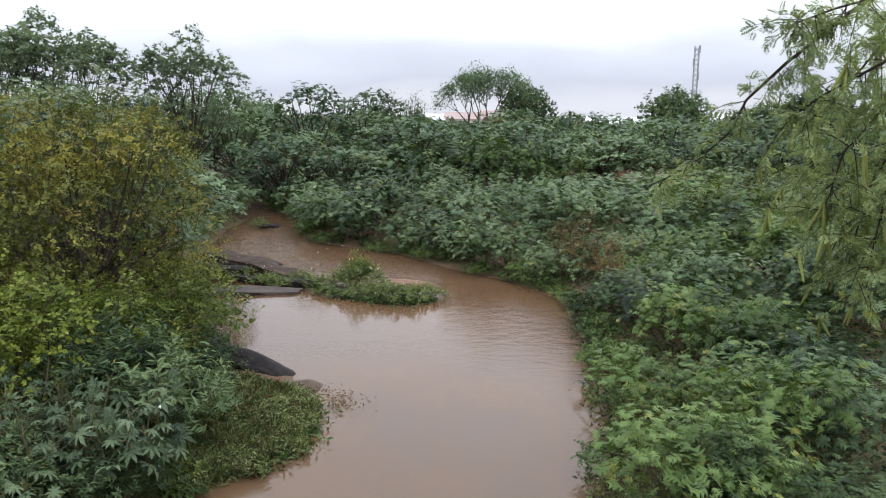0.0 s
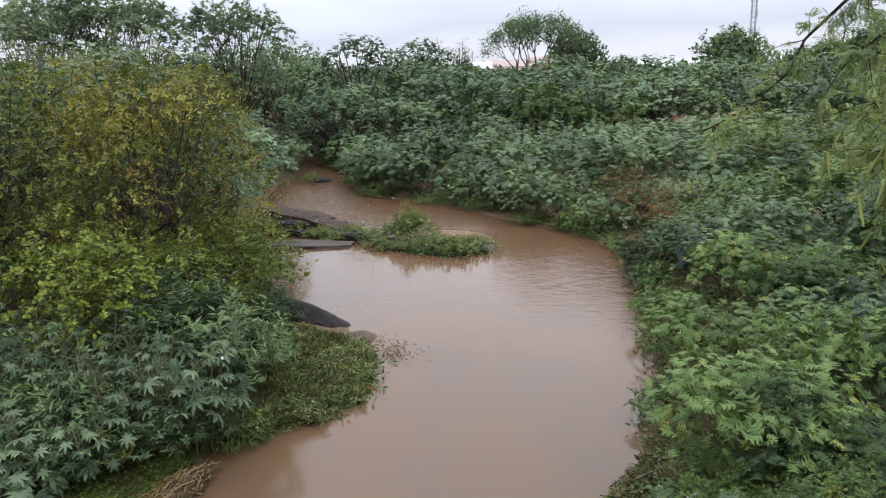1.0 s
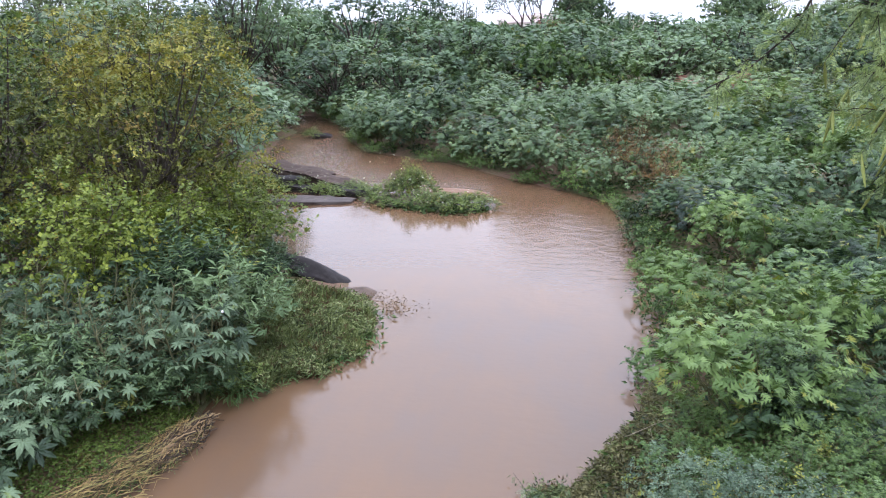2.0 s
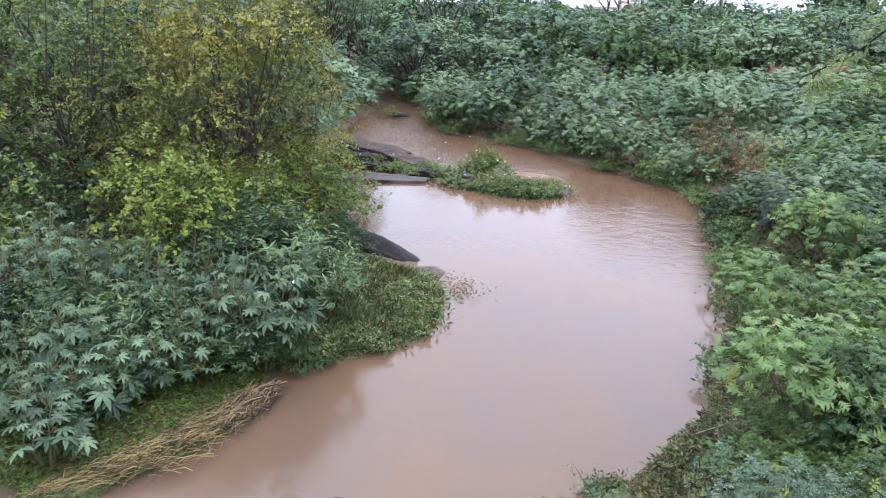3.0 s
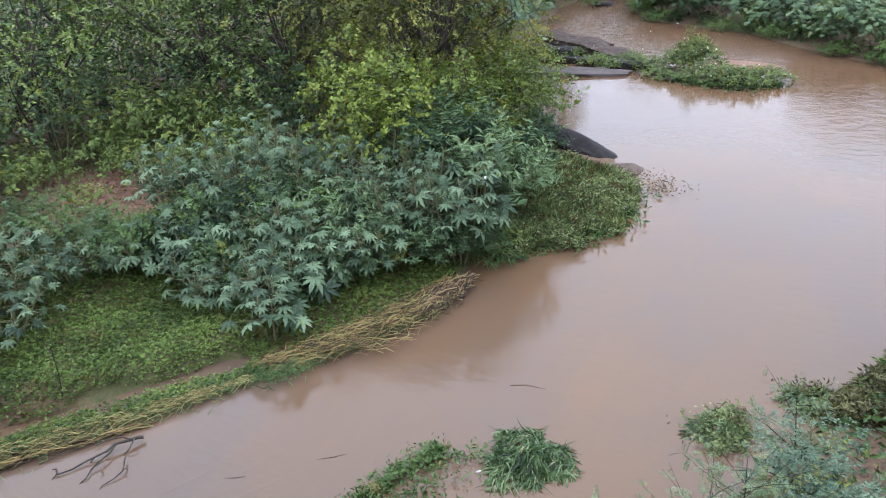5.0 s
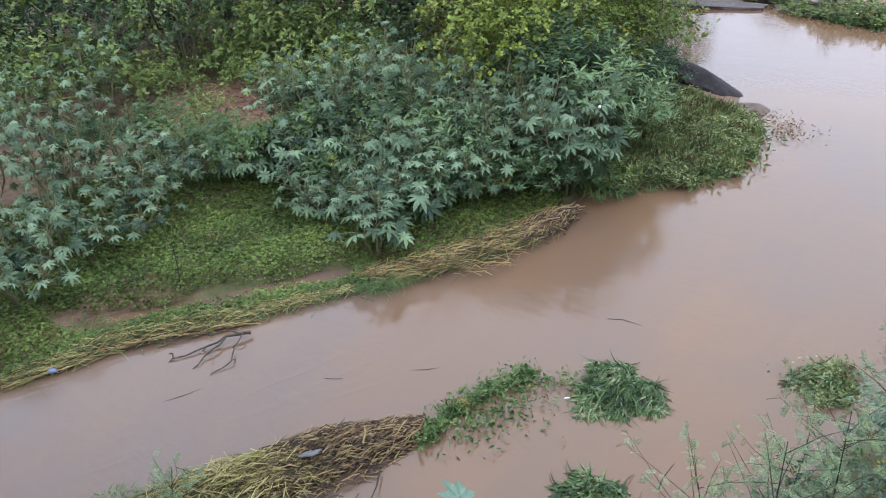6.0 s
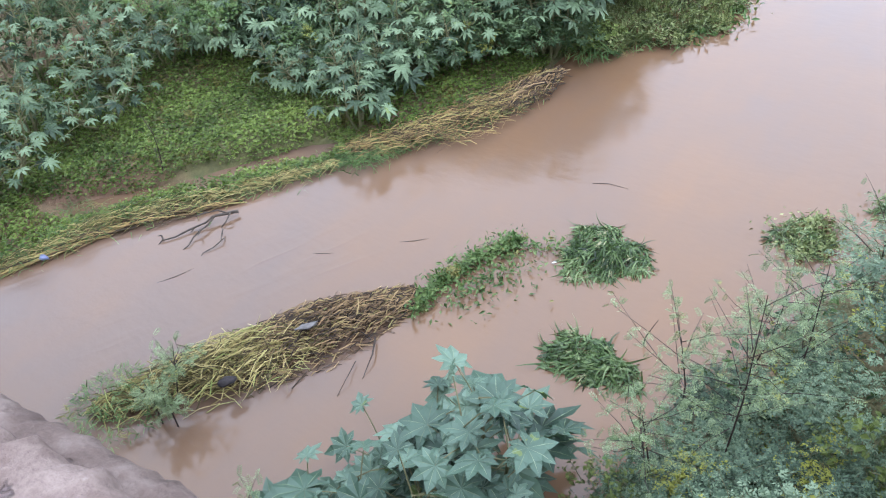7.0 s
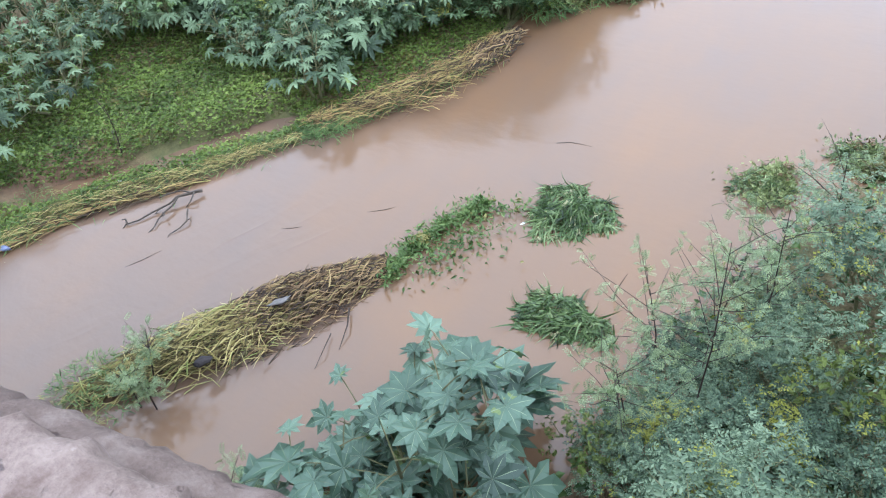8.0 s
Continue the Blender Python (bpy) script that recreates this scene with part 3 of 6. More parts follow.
gx, gy = axis_steps(-15, 6, 0.22, 1800), axis_steps(-1, 34, 0.27, 1800, 1.26)
X, Y = np.meshgrid(gx, gy)
GV = np.stack([X, Y, land(X, Y)], -1).reshape(-1, 3)
idx = np.arange(len(GV)).reshape(X.shape)
q0, q1, q2, q3 = idx[:-1, :-1].ravel(), idx[:-1, 1:].ravel(), idx[1:, 1:].ravel(), idx[1:, :-1].ravel()
solo("ground", tri_mesh("ground", GV, np.concatenate([np.stack([q0, q1, q2], 1), np.stack([q0, q2, q3], 1)]), True), M_GROUND,
     "damp brown river bank soil with green patches", "ground", kind="structure")

bm = bmesh.new()
bmesh.ops.create_grid(bm, x_segments=40, y_segments=60, size=1)
bmesh.ops.transform(bm, matrix=Matrix.Translation((-8, 3, 0)) @ Matrix.Diagonal((22, 45, 1, 1)), verts=bm.verts)
solo("water", bm, M_WATER, "muddy brown river in flood, smooth with ripples at the bend", "river", kind="structure")


# ---- plant builders ----
def lobe_points(rng, lobes, n, low=-0.35, shell=(0.55, 1.0)):
    """Points and outward ways over a cluster of egg-shaped lobes (x, y, z, radius, height)."""
    lobes = np.asarray(lobes, float)
    w = lobes[:, 3] * lobes[:, 4]
    pick = rng.choice(len(lobes), n, p=w / w.sum())
    z = rng.uniform(low, 1.0, n)
    a = rng.uniform(0, 2 * np.pi, n)
    r = np.sqrt(1 - z * z)
    d = np.stack([r * np.cos(a), r * np.sin(a), z], -1)
    k = rng.uniform(*shell, n) * (1 + 0.16 * np.sin(3 * a + pick * 1.7) * np.cos(4 * z + pick))
    L = lobes[pick]
    return L[:, :3] + d * k[:, None] * np.stack([L[:, 3], L[:, 3], L[:, 4]], -1), d


def shoots(rng, lobes, n, per, length, leaf, template, low=-0.35, rise=0.35, droop=0.5, twig=0.004, stems=None, shell=(0.5, 0.9), flat=0.5):
    """Leafy shoots standing out of the lobes: each a bent twig with leaves set round it. Returns the leaves' bag."""
    bag = Bag()
    base, out = lobe_points(rng, lobes, n, low, shell)
    way = unit(out + rng.normal(0, 0.30, (n, 3)) + [0, 0, rise])
    long = length * rng.uniform(0.6, 1.3, n)
    for k in range(per):
        s = (k + 0.6) / per
        p = base + way * (long * s)[:, None] - np.array([0, 0, 1]) * (droop * 0.5 * long * s * s)[:, None]
        ang = rng.uniform(0, 2 * np.pi, n)
        u = unit(np.cross(way, [0, 0, 1]) + 1e-3)
        w = np.cross(way, u)
        side = np.cos(ang)[:, None] * u + np.sin(ang)[:, None] * w
        axis = unit((way * 0.45 + side + rng.normal(0, 0.15, (n, 3))) * [1, 1, flat] + [0, 0, 0.10])
        up = unit(np.array([0, 0, 1.0]) + 0.5 * out + rng.normal(0, 0.28, (n, 3)))
        scatter(bag, template, p, axis, up, leaf * rng.uniform(0.65, 1.2, n) * (1.1 - 0.3 * s))
    if stems is not None and twig:
        for i in range(0, n, 4):
            s = np.array([-0.5, 0.3, 1.0])[:, None]
            pts = base[i] + way[i] * long[i] * s - np.array([0, 0, 1]) * droop * 0.5 * long[i] * np.clip(s, 0, 1) ** 2
            stems.tube(pts, [twig * 1.4, twig, twig * 0.4], 3)
    return bag


def limbs(rng, bag, base, lobes, thick, sides=5, fork=0.35):
    """A trunk that forks into a limb for every lobe."""
    base = np.asarray(base, float)
    mid = np.mean([l[:3] for l in lobes], axis=0)
    crotch = base + (mid - base) * fork
    bag.tube([base, base * 0.5 + crotch * 0.5 + rng.normal(0, 0.04, 3), crotch], [thick * 1.25, thick, thick * 0.85], sides)
    for l in lobes:
        c = np.array(l[:3])
        bend = crotch * 0.5 + c * 0.5 + rng.normal(0, 0.08, 3) * np.linalg.norm(c - crotch)
        bag.tube([crotch, bend, c, c + np.array([0, 0, l[4] * 0.6]) + rng.normal(0, 0.1, 3) * l[3]], [thick * 0.7, thick * 0.5, thick * 0.3, thick * 0.08], 3 if len(lobes) > 6 else 4)
    return bag


def random_lobes(rng, n, spread, r, h, z):
    out = []
    for k in range(n):
        a = 2 * np.pi * (k + rng.uniform(-0.3, 0.3)) / n
        d = spread * rng.uniform(0.5, 1.0) if k else 0.0
        out.append((d * np.cos(a), d * np.sin(a), z * rng.uniform(0.75, 1.15), r * rng.uniform(0.75, 1.2), h * rng.uniform(0.75, 1.25)))
    return out


def bush(name, seed, lobes, n, per, length, leaf, template, material, label, category, thick=0.025, bark=None, group="", low=-0.5, rise=0.35, droop=0.5, twig=0.004):
    """A shrub or tree: stems and a leafy crown."""
    rng = np.random.default_rng(seed)
    root = thing(name, (0, 0, 0), label, category, group)
    wood = Bag()
    limbs(rng, wood, (0, 0, -0.15), lobes, thick)
    leaves = shoots(rng, lobes, n, per, length, leaf, template, low, rise, droop, twig, wood)
    part("trunk", wood.mesh("trunk"), bark or M_BARK, root)
    part("crown", leaves.mesh("crown"), material, root)
    return root


def spread_copies(protos, spots):
    """Each prototype stands at its first spot; the rest are copies."""
    used = set()
    for k, (which, m) in enumerate(spots):
        ob = protos[which]
        if which in used:
            copy_thing(ob, m)
        else:
            used.add(which)
            first = m
            ob["first"] = 1
            pending.append((ob, first))


pending = []


def settle():
    """Puts the prototypes at their own first spots, after all copies are made."""
    for ob, m in pending:
        del ob["first"]
        ob.matrix_basis = m
    pending.clear()


FROND_FINE = frond(5, 0.075, 0.44)
PINNATE, PINNATE_FAR, SPRAY, SPRAY_MID = pinnate(4, 0.38), pinnate(3, 0.44, 0.3), spray(), spray(plain=True, width=0.15)
FROND_WISP = frond(5, 0.06, 0.36, 0.3)
LEAF2 = leaflet(0.26)
LEAF_SLIM = leaflet(0.13)
OVAL = oval_leaf()
rng = np.random.default_rng(11)


def fill(rng, xs, ys, step, keep):
    """Jittered grid of spots in a rectangle, filtered."""
    out = []
    for x in np.arange(xs[0], xs[1], step):
        for y in np.arange(ys[0], ys[1], step):
            px, py = x + rng.uniform(-0.45, 0.45) * step, y + rng.uniform(-0.45, 0.45) * step
            if keep(px, py, float(off_river(px, py))):
                out.append((px, py))
    return out


# right bank: near thicket of feathery shrubs
SHRUB = "blue-green feathery leucaena shrub in the thicket on the river bank"
LUSH = "fresh green feathery shrub in the thicket on the river bank"
close_protos = [bush("leucaena_shrub", 20 + k, random_lobes(np.random.default_rng(40 + k), 9, 0.50, 0.27, 0.25, 0.85), 195, 6, 0.28, 0.092, SPRAY, M_CLOSE,
                     SHRUB, "shrub", 0.018, M_STEM, "shrubs of the bank thicket", twig=0.003) for k in range(3)]
near_protos = [bush("leucaena_shrub", 30 + k, random_lobes(np.random.default_rng(50 + k), 10, 0.58, 0.27, 0.26, 0.85), 260, 8, 0.28, 0.07, SPRAY_MID, M_LUSH if k < 3 else M_LEUC,
                    LUSH if k < 3 else SHRUB, "shrub", 0.018, M_STEM, "shrubs of the bank thicket", twig=0.003) for k in range(4)]
close_spots, spots = [], []
for x, y in fill(rng, (-1.2, 6.5), (1.2, 8.5), 1.02, lambda x, y, d: d > (0.2 if y < 4.6 else 0.7 if y < 6.3 else 0.95) and x < 0.5 * y + 1.3 and not (x < -0.1 and y < 2.4)):
    small = 0.8 if x < 0.4 else 1.0
    m = placed(x, y, float(land(x, y)) - 0.03, rng.uniform(0, 360), small * rng.uniform(0.75, 1.15), rng.uniform(0.5, 1.35))
    if y < 6.2 and x < 1.9:
        close_spots.append((rng.integers(3), m))
    else:
        spots.append((rng.integers(4), m))
for x, y in ((-0.25, 2.85), (0.15, 3.8), (0.35, 3.4)):
    close_spots.append((rng.integers(3), placed(x, y, float(land(x, y)) - 0.03, rng.uniform(0, 360), 0.65, rng.uniform(0.7, 0.9))))
for x, y in ((-0.55, 3.3), (-0.6, 3.85), (-0.72, 2.9), (-0.35, 3.9), (-0.45, 2.6), (-0.2, 3.5)):
    close_spots.append((rng.integers(3), placed(x, y, float(land(x, y)) - 0.03, rng.uniform(0, 360), 0.5, rng.uniform(0.6, 0.8))))
spread_copies(close_protos, close_spots)
for x, y in ((1.95, 7.9), (2.3, 7.3), (1.55, 6.9), (2.6, 8.4)):
    spots.append((rng.integers(3), placed(x, y, float(land(x, y)) - 0.03, rng.uniform(0, 360), 0.85, rng.uniform(0.7, 1.0))))
spread_copies(near_protos, spots)

mid_protos = [bush("leucaena_shrub", 60 + k, random_lobes(np.random.default_rng(80 + k), 10, 0.78, 0.33, 0.32, 1.0), 165, 5, 0.38, 0.155, PINNATE_FAR, M_LUSH if k > 2 else M_LEUC,
                   LUSH if k > 2 else SHRUB, "shrub", 0.022, M_STEM, "shrubs of the bank thicket", twig=0.0) for k in range(5)]
spots = []
for x, y in fill(rng, (0.5, 14), (8.2, 23.5), 1.55, lambda x, y, d: d > (1.1 if y < 9.2 else 0.7) and x < 0.5 * y + 1.2 and np.hypot(x - 9.4, y - 23.8) > 1.8):
    d = float(off_river(x, y))
    kind = 4 if d < 1.1 and rng.uniform() < 0.6 else rng.integers(5)
    spots.append((kind, placed(x, y, float(land(x, y)) - 0.03, rng.uniform(0, 360), rng.uniform(0.8, 1.25), rng.uniform(0.5, 1.4) * (0.75 if d < 1.2 else 1.05))))
spread_copies(mid_protos, spots)

hedge_protos = [bush("leucaena_shrub", 100 + k, random_lobes(np.random.default_rng(120 + k), 10, 1.1, 0.58, 0.48, 1.3), 120, 4, 0.50, 0.26, PINNATE_FAR, M_LUSH if k == 3 else M_LEUC,
                     "tall feathery leucaena shrub in the hedge across the river bend", "shrub", 0.03, M_STEM, "shrubs across the bend", twig=0.0, low=-0.85) for k in range(4)]
spots = []
for x, y in fill(rng, (-9.5, 24), (23, 46), 2.1, lambda x, y, d: d > 0.55 and x < 0.49 * y + 1.0 and y > 23.2 and (y < 39 or x < -2) and x > -0.30 * y - 0.5 and np.hypot(x - 9.4, y - 23.8) > 2.0):
    kind = 3 if x > 6 and rng.uniform() < 0.55 else rng.integers(3)
    spots.append((kind, placed(x, y, float(land(x, y)) - 0.05, rng.uniform(0, 360), rng.uniform(0.8, 1.2), rng.uniform(0.7, 1.25) * (0.72 if y > 33 else 0.85 if x > 6 else 1.0))))
for x, y in ((-9.0, 35.6), (-10.2, 37.0), (-11.3, 38.5), (-12.6, 40.0), (-8.6, 33.6), (-8.9, 37.5), (-13.0, 34.6), (-13.0, 31.8), (-12.5, 29.2), (-13.9, 37.0), (-10.0, 39.5), (-14.2, 39.2)):
    spots.append((rng.integers(3), placed(x, y, max(0.0, float(land(x, y))) - 0.05, rng.uniform(0, 360), rng.uniform(0.8, 1.0), rng.uniform(0.8, 1.1))))
brink = np.array(RIGHT_BANK[15:23])
for a, b in zip(brink[:-1], brink[1:]):
    n = max(1, int(np.hypot(*(b - a)) / 1.2))
    side = np.array([(b - a)[1], -(b - a)[0]]) / np.hypot(*(b - a))
    for k in range(n):
        x, y = a + (b - a) * (k + rng.uniform(0.2, 0.8)) / n + side * rng.uniform(0.6, 0.95)
        spots.append((rng.integers(3), placed(x, y, max(0.0, float(land(x, y))) - 0.05, rng.uniform(0, 360), rng.uniform(0.5, 0.75), rng.uniform(0.8, 1.3))))
spread_copies(hedge_protos, spots)

def dome_lobes(seed, n, wide, z0, z1, r):
    """Lobes over a rounded dome that reaches low down at its sides."""
    rng = np.random.default_rng(seed)
    out = []
    for k in range(n):
        up = (k + 0.5) / n
        a = k * 2.4 + rng.uniform(-0.4, 0.4)
        d = wide * np.sqrt(1 - up * up) * rng.uniform(0.75, 1.05)
        s = r * rng.uniform(0.7, 1.25)
        out.append((d * np.cos(a), d * np.sin(a), z0 + (z1 - z0) * up * rng.uniform(0.85, 1.1), s, s * 0.58))
    return out


# dark thorn trees behind the hedge and along the far bend
tree_protos = [bush("mesquite_tree", 140 + k, dome_lobes(160 + k, 20, 2.2, 1.3, 3.6, 0.74), 240, 5, 0.52, 0.31, pinnate(2, 0.36, 0.4), M_FAR,
                    "dark green mesquite tree in the belt behind the river", "tree", 0.10, M_BARK, "trees of the belt", low=-0.15, rise=0.1, droop=0.9, twig=0.0) for k in range(5)]
spots = []
for x, y in fill(rng, (-24, 36), (45, 55), 4.3, lambda x, y, d: d > 0.8 and x < 0.5 * y + 2 and x > -0.55 * y):
    spots.append((rng.integers(5), placed(x, y, float(land(x, y)) - 0.05, rng.uniform(0, 360), rng.uniform(1.0, 1.35), rng.uniform(0.8, 1.2) * (0.79 if x > -9 else 1.16))))
for x, y in fill(rng, (-9, 24), (41.5, 45.5), 2.4, lambda x, y, d: d > 0.8 and np.hypot(x - 9.3, y - 42) > 2.0 and np.hypot(x - 6.4, y - 42) > 1.5):
    copy_thing(hedge_protos[rng.integers(5) % 4], placed(x, y, float(land(x, y)) - 0.05, rng.uniform(0, 360), rng.uniform(1.0, 1.3), rng.uniform(1.05, 1.45)))
for x, y in fill(rng, (-20, -5), (35.5, 45), 3.2, lambda x, y, d: d > 0.4 and x < -0.16 * y - 1.0 and (x < -12.2 or y > 37.5)):
    spots.append((rng.integers(5), placed(x, y, float(land(x, y)) - 0.05, rng.uniform(0, 360), rng.uniform(0.85, 1.1), rng.uniform(0.8, 1.1))))
for x, y in fill(rng, (-20, -8), (19, 35), 3.4, lambda x, y, d: d > 0.9):
    spots.append((rng.integers(5), placed(x, y, float(land(x, y)) - 0.05, rng.uniform(0, 360), rng.uniform(0.95, 1.2), rng.uniform(1.0, 1.25))))
spread_copies(tree_protos, spots)

# the left bank's own trees
YL = leaflet(0.30, 0.06, 0.12)
def lumpy(seed, n, wide, z0, z1, r):
    """Many small lobes filling an egg-shaped crown."""
    rng = np.random.default_rng(seed)
    out = []
    while len(out) < n:
        p = rng.uniform(-1, 1, 3)
        q = np.linalg.norm(p)
        if 0.45 < q < 1.0:
            k = r * rng.uniform(0.7, 1.25)
            out.append((p[0] * wide, p[1] * wide, z0 + (z1 - z0) * (p[2] + 1) / 2, k, k * 0.85))
    return out


ochre = bush("turning_tree", 201, lumpy(1, 40, 2.3, 0.5, 4.4, 0.72), 3000, 15, 0.42, 0.075, YL, M_OCHRE, "bushy tree with leaves turning yellow and ochre over the water", "tree", 0.045, M_BARK,
             low=-0.8, rise=0.15, droop=0.9, twig=0.005)
ochre.matrix_basis = placed(-8.05, 13.3, float(land(-8.05, 13.3)) - 0.05, 20, 1.0, 1.17)
lime = bush("lime_green_bush", 202, lumpy(3, 16, 1.15, 0.5, 2.3, 0.5),
            700, 12, 0.33, 0.075, leaflet(0.38, 0.06, 0.1), M_YELLOW, "lime green bush with small rounded leaves under the trees", "shrub", 0.03, M_BARK, low=-0.7, rise=0.3, droop=0.6)
copy_thing(lime, placed(-5.9, 12.2, float(land(-5.9, 12.2)) - 0.05, 150, 0.95, 0.95))
lime.matrix_basis = placed(-6.75, 10.1, float(land(-6.75, 10.1)) - 0.05, 10, 1.02, 1.12)
green = bush("broadleaf_tree", 203, lumpy(2, 36, 2.6, 0.5, 4.4, 0.78), 900, 13, 0.44, 0.095, YL, M_BROAD, "green broadleaf tree with hanging creepers on the bank", "tree", 0.05, M_BARK,
             low=-0.8, rise=0.1, droop=1.0, twig=0.005)
copy_thing(green, placed(-13.2, 12.6, float(land(-13.2, 12.6)) - 0.05, 130, 1.05, 1.1))
copy_thing(green, placed(-14.6, 9.2, float(land(-14.6, 9.2)) - 0.05, 250, 0.95, 1.0))
copy_thing(green, placed(-17.0, 6.2, float(land(-17.0, 6.2)) - 0.05, 80, 1.0, 1.0))
green.matrix_basis = placed(-10.4, 12.4, float(land(-10.4, 12.4)) - 0.05, 0, 1.0, 1.05)
feather = bush("feathery_tree", 204, [(0, 0, 4.0, 2.2, 1.5), (1.7, -0.6, 3.4, 1.7, 1.3), (-1.7, -0.4, 3.6, 1.8, 1.4), (0.3, 1.6, 4.2, 1.8, 1.4), (-0.4, -1.7, 3.0, 1.7, 1.3)],
               400, 8, 0.6, 0.165, PINNATE, M_FEATHER, "grey-green feathery tree on the river bank", "tree", 0.10, M_BARK, low=-0.8, rise=0.1, droop=1.0)
copy_thing(feather, placed(-13.5, 16.4, float(land(-13.5, 16.4)) - 0.05, 70, 1.0, 1.16))
copy_thing(feather, placed(-17.0, 12.4, float(land(-17.0, 12.4)) - 0.05, 150, 1.0, 1.1))
feather.matrix_basis = placed(-10.6, 17.4, float(land(-10.6, 17.4)) - 0.05, 0, 0.95, 1.12)

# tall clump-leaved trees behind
tall = bush("tall_clump_tree", 205, lumpy(77, 46, 2.6, 2.6, 8.1, 0.60), 800, 10, 0.36, 0.21, leaflet(0.3), M_HAZYTREE,
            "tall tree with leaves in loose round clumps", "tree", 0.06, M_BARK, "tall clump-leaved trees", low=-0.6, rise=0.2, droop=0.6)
copy_thing(tall, placed(-15.6, 36.5, 0.7, 100, 0.98, 1.0))
copy_thing(tall, placed(-20.5, 30.5, 0.7, 210, 1.0, 1.0))
copy_thing(tall, placed(-24.5, 33.5, 0.7, 300, 1.0, 1.0))
tall.matrix_basis = placed(-18.6, 31.5, 0.7, 0, 1.0, 1.0)


# ---- castor plants ----
def castor_leaf(seed, material, veined=True):
    """A palmate leaf; the veined kind is broad, with pale raised veins."""
    if not veined:
        me = tri_mesh("leaf", *palmate(np.random.default_rng(seed), 8))
        me.materials.append(material)
        return me
    v, t = palmate(np.random.default_rng(seed), 8, 0.60, (0.05, 0.22), 0.19)
    n = len(t)
    veins, tris = [], []
    for k in range(8):
        mid, tip = v[2 + 6 * k], v[6 + 6 * k]
        side = unit(np.cross(tip, (0, 0, 1.0))) * 0.013
        i = len(v) + len(veins)
        veins += [np.array([0, 0, 0.006]), mid + side + [0, 0, 0.008], mid - side + [0, 0, 0.008], tip * 0.9 + [0, 0, 0.012]]
        tris += [[i, i + 2, i + 1], [i + 1, i + 2, i + 3]]
    me = tri_mesh("leaf", np.concatenate([v, veins]), np.concatenate([t, tris]))
    me.materials.append(material)
    me.materials.append(M_VEIN)
    for p in me.polygons[n:]:
        p.material_index = 1
    return me


CASTOR_LEAVES = [castor_leaf(300 + k, M_CASTOR, False) for k in range(4)]
NEAR_LEAVES = [castor_leaf(310 + k, M_CASTORNEAR) for k in range(4)]


def castor(seed, place, tall, heads, per, leaf, spread, label, group="castor plants", leaves=None, small=1.0):
    """A castor plant: forked stems, each with a head of long-stalked palmate leaves."""
    rng = np.random.default_rng(seed)
    root = thing("castor_plant", place, label, "plant", group)
    for h in range(heads):
        wood, blades = Bag(), []
        a = 2 * np.pi * (h + rng.uniform(-0.3, 0.3)) / heads
        r = spread * rng.uniform(0.35, 1.0) if heads > 1 else 0.0
        top = np.array([r * np.cos(a), r * np.sin(a), tall * rng.uniform(0.6, 0.92)])
        low = np.array([0.15 * r * np.cos(a), 0.15 * r * np.sin(a), -0.1])
        bend = low * 0.5 + top * 0.5 + np.array([0.15 * r * np.cos(a), 0.15 * r * np.sin(a), 0]) + rng.normal(0, 0.03, 3)
        wood.tube([low, bend, top], [0.022, 0.016, 0.010], 6)
        for k in range(per):
            b = k * 2.4 + rng.uniform(-0.4, 0.4)
            s = 1 - 0.45 * (k / per)
            start = low + (bend - low) * min(1, 2 * s) if s < 0.5 else bend + (top - bend) * (2 * s - 1)
            age = k / per
            reach = leaf * rng.uniform(0.7, 1.3) * (0.5 + 0.8 * age)
            tip = start + np.array([np.cos(b) * reach, np.sin(b) * reach, leaf * rng.uniform(0.25, 0.8) * (1 - 0.9 * age)])
            wood.tube([start, (start + tip) / 2 + [0, 0, 0.05 * leaf], tip], [0.006, 0.005, 0.004], 4)
            out = np.array([np.cos(b), np.sin(b), -0.05 - 0.35 * age + rng.normal(0, 0.2)])
            x = unit(out + rng.normal(0, 0.15, 3))
            up = unit(np.array([0.35 * np.cos(b), 0.35 * np.sin(b), 1.0]) + rng.normal(0, 0.42 if small == 1.0 else 0.62, 3))
            y = unit(np.cross(up, x))
            z = np.cross(x, y)
            size = leaf * small * rng.uniform(0.36, 0.74) * (0.72 + 0.45 * min(1, 1.8 * age))
            ob = new("leaf", (leaves or CASTOR_LEAVES)[rng.integers(4)])
            blades.append(ob)
            ob.matrix_basis = Matrix(((x[0], y[0], z[0], tip[0]), (x[1], y[1], z[1], tip[1]), (x[2], y[2], z[2], tip[2]), (0, 0, 0, 1))) @ Matrix.Diagonal((size, size, size, 1))
        stem = part("stem", wood.mesh("stem"), M_STEM, root)
        for ob in blades:
            ob.parent = stem
    return root


def on_land(x, y, dz=0.0):
    return (x, y, float(land(x, y)) + dz)


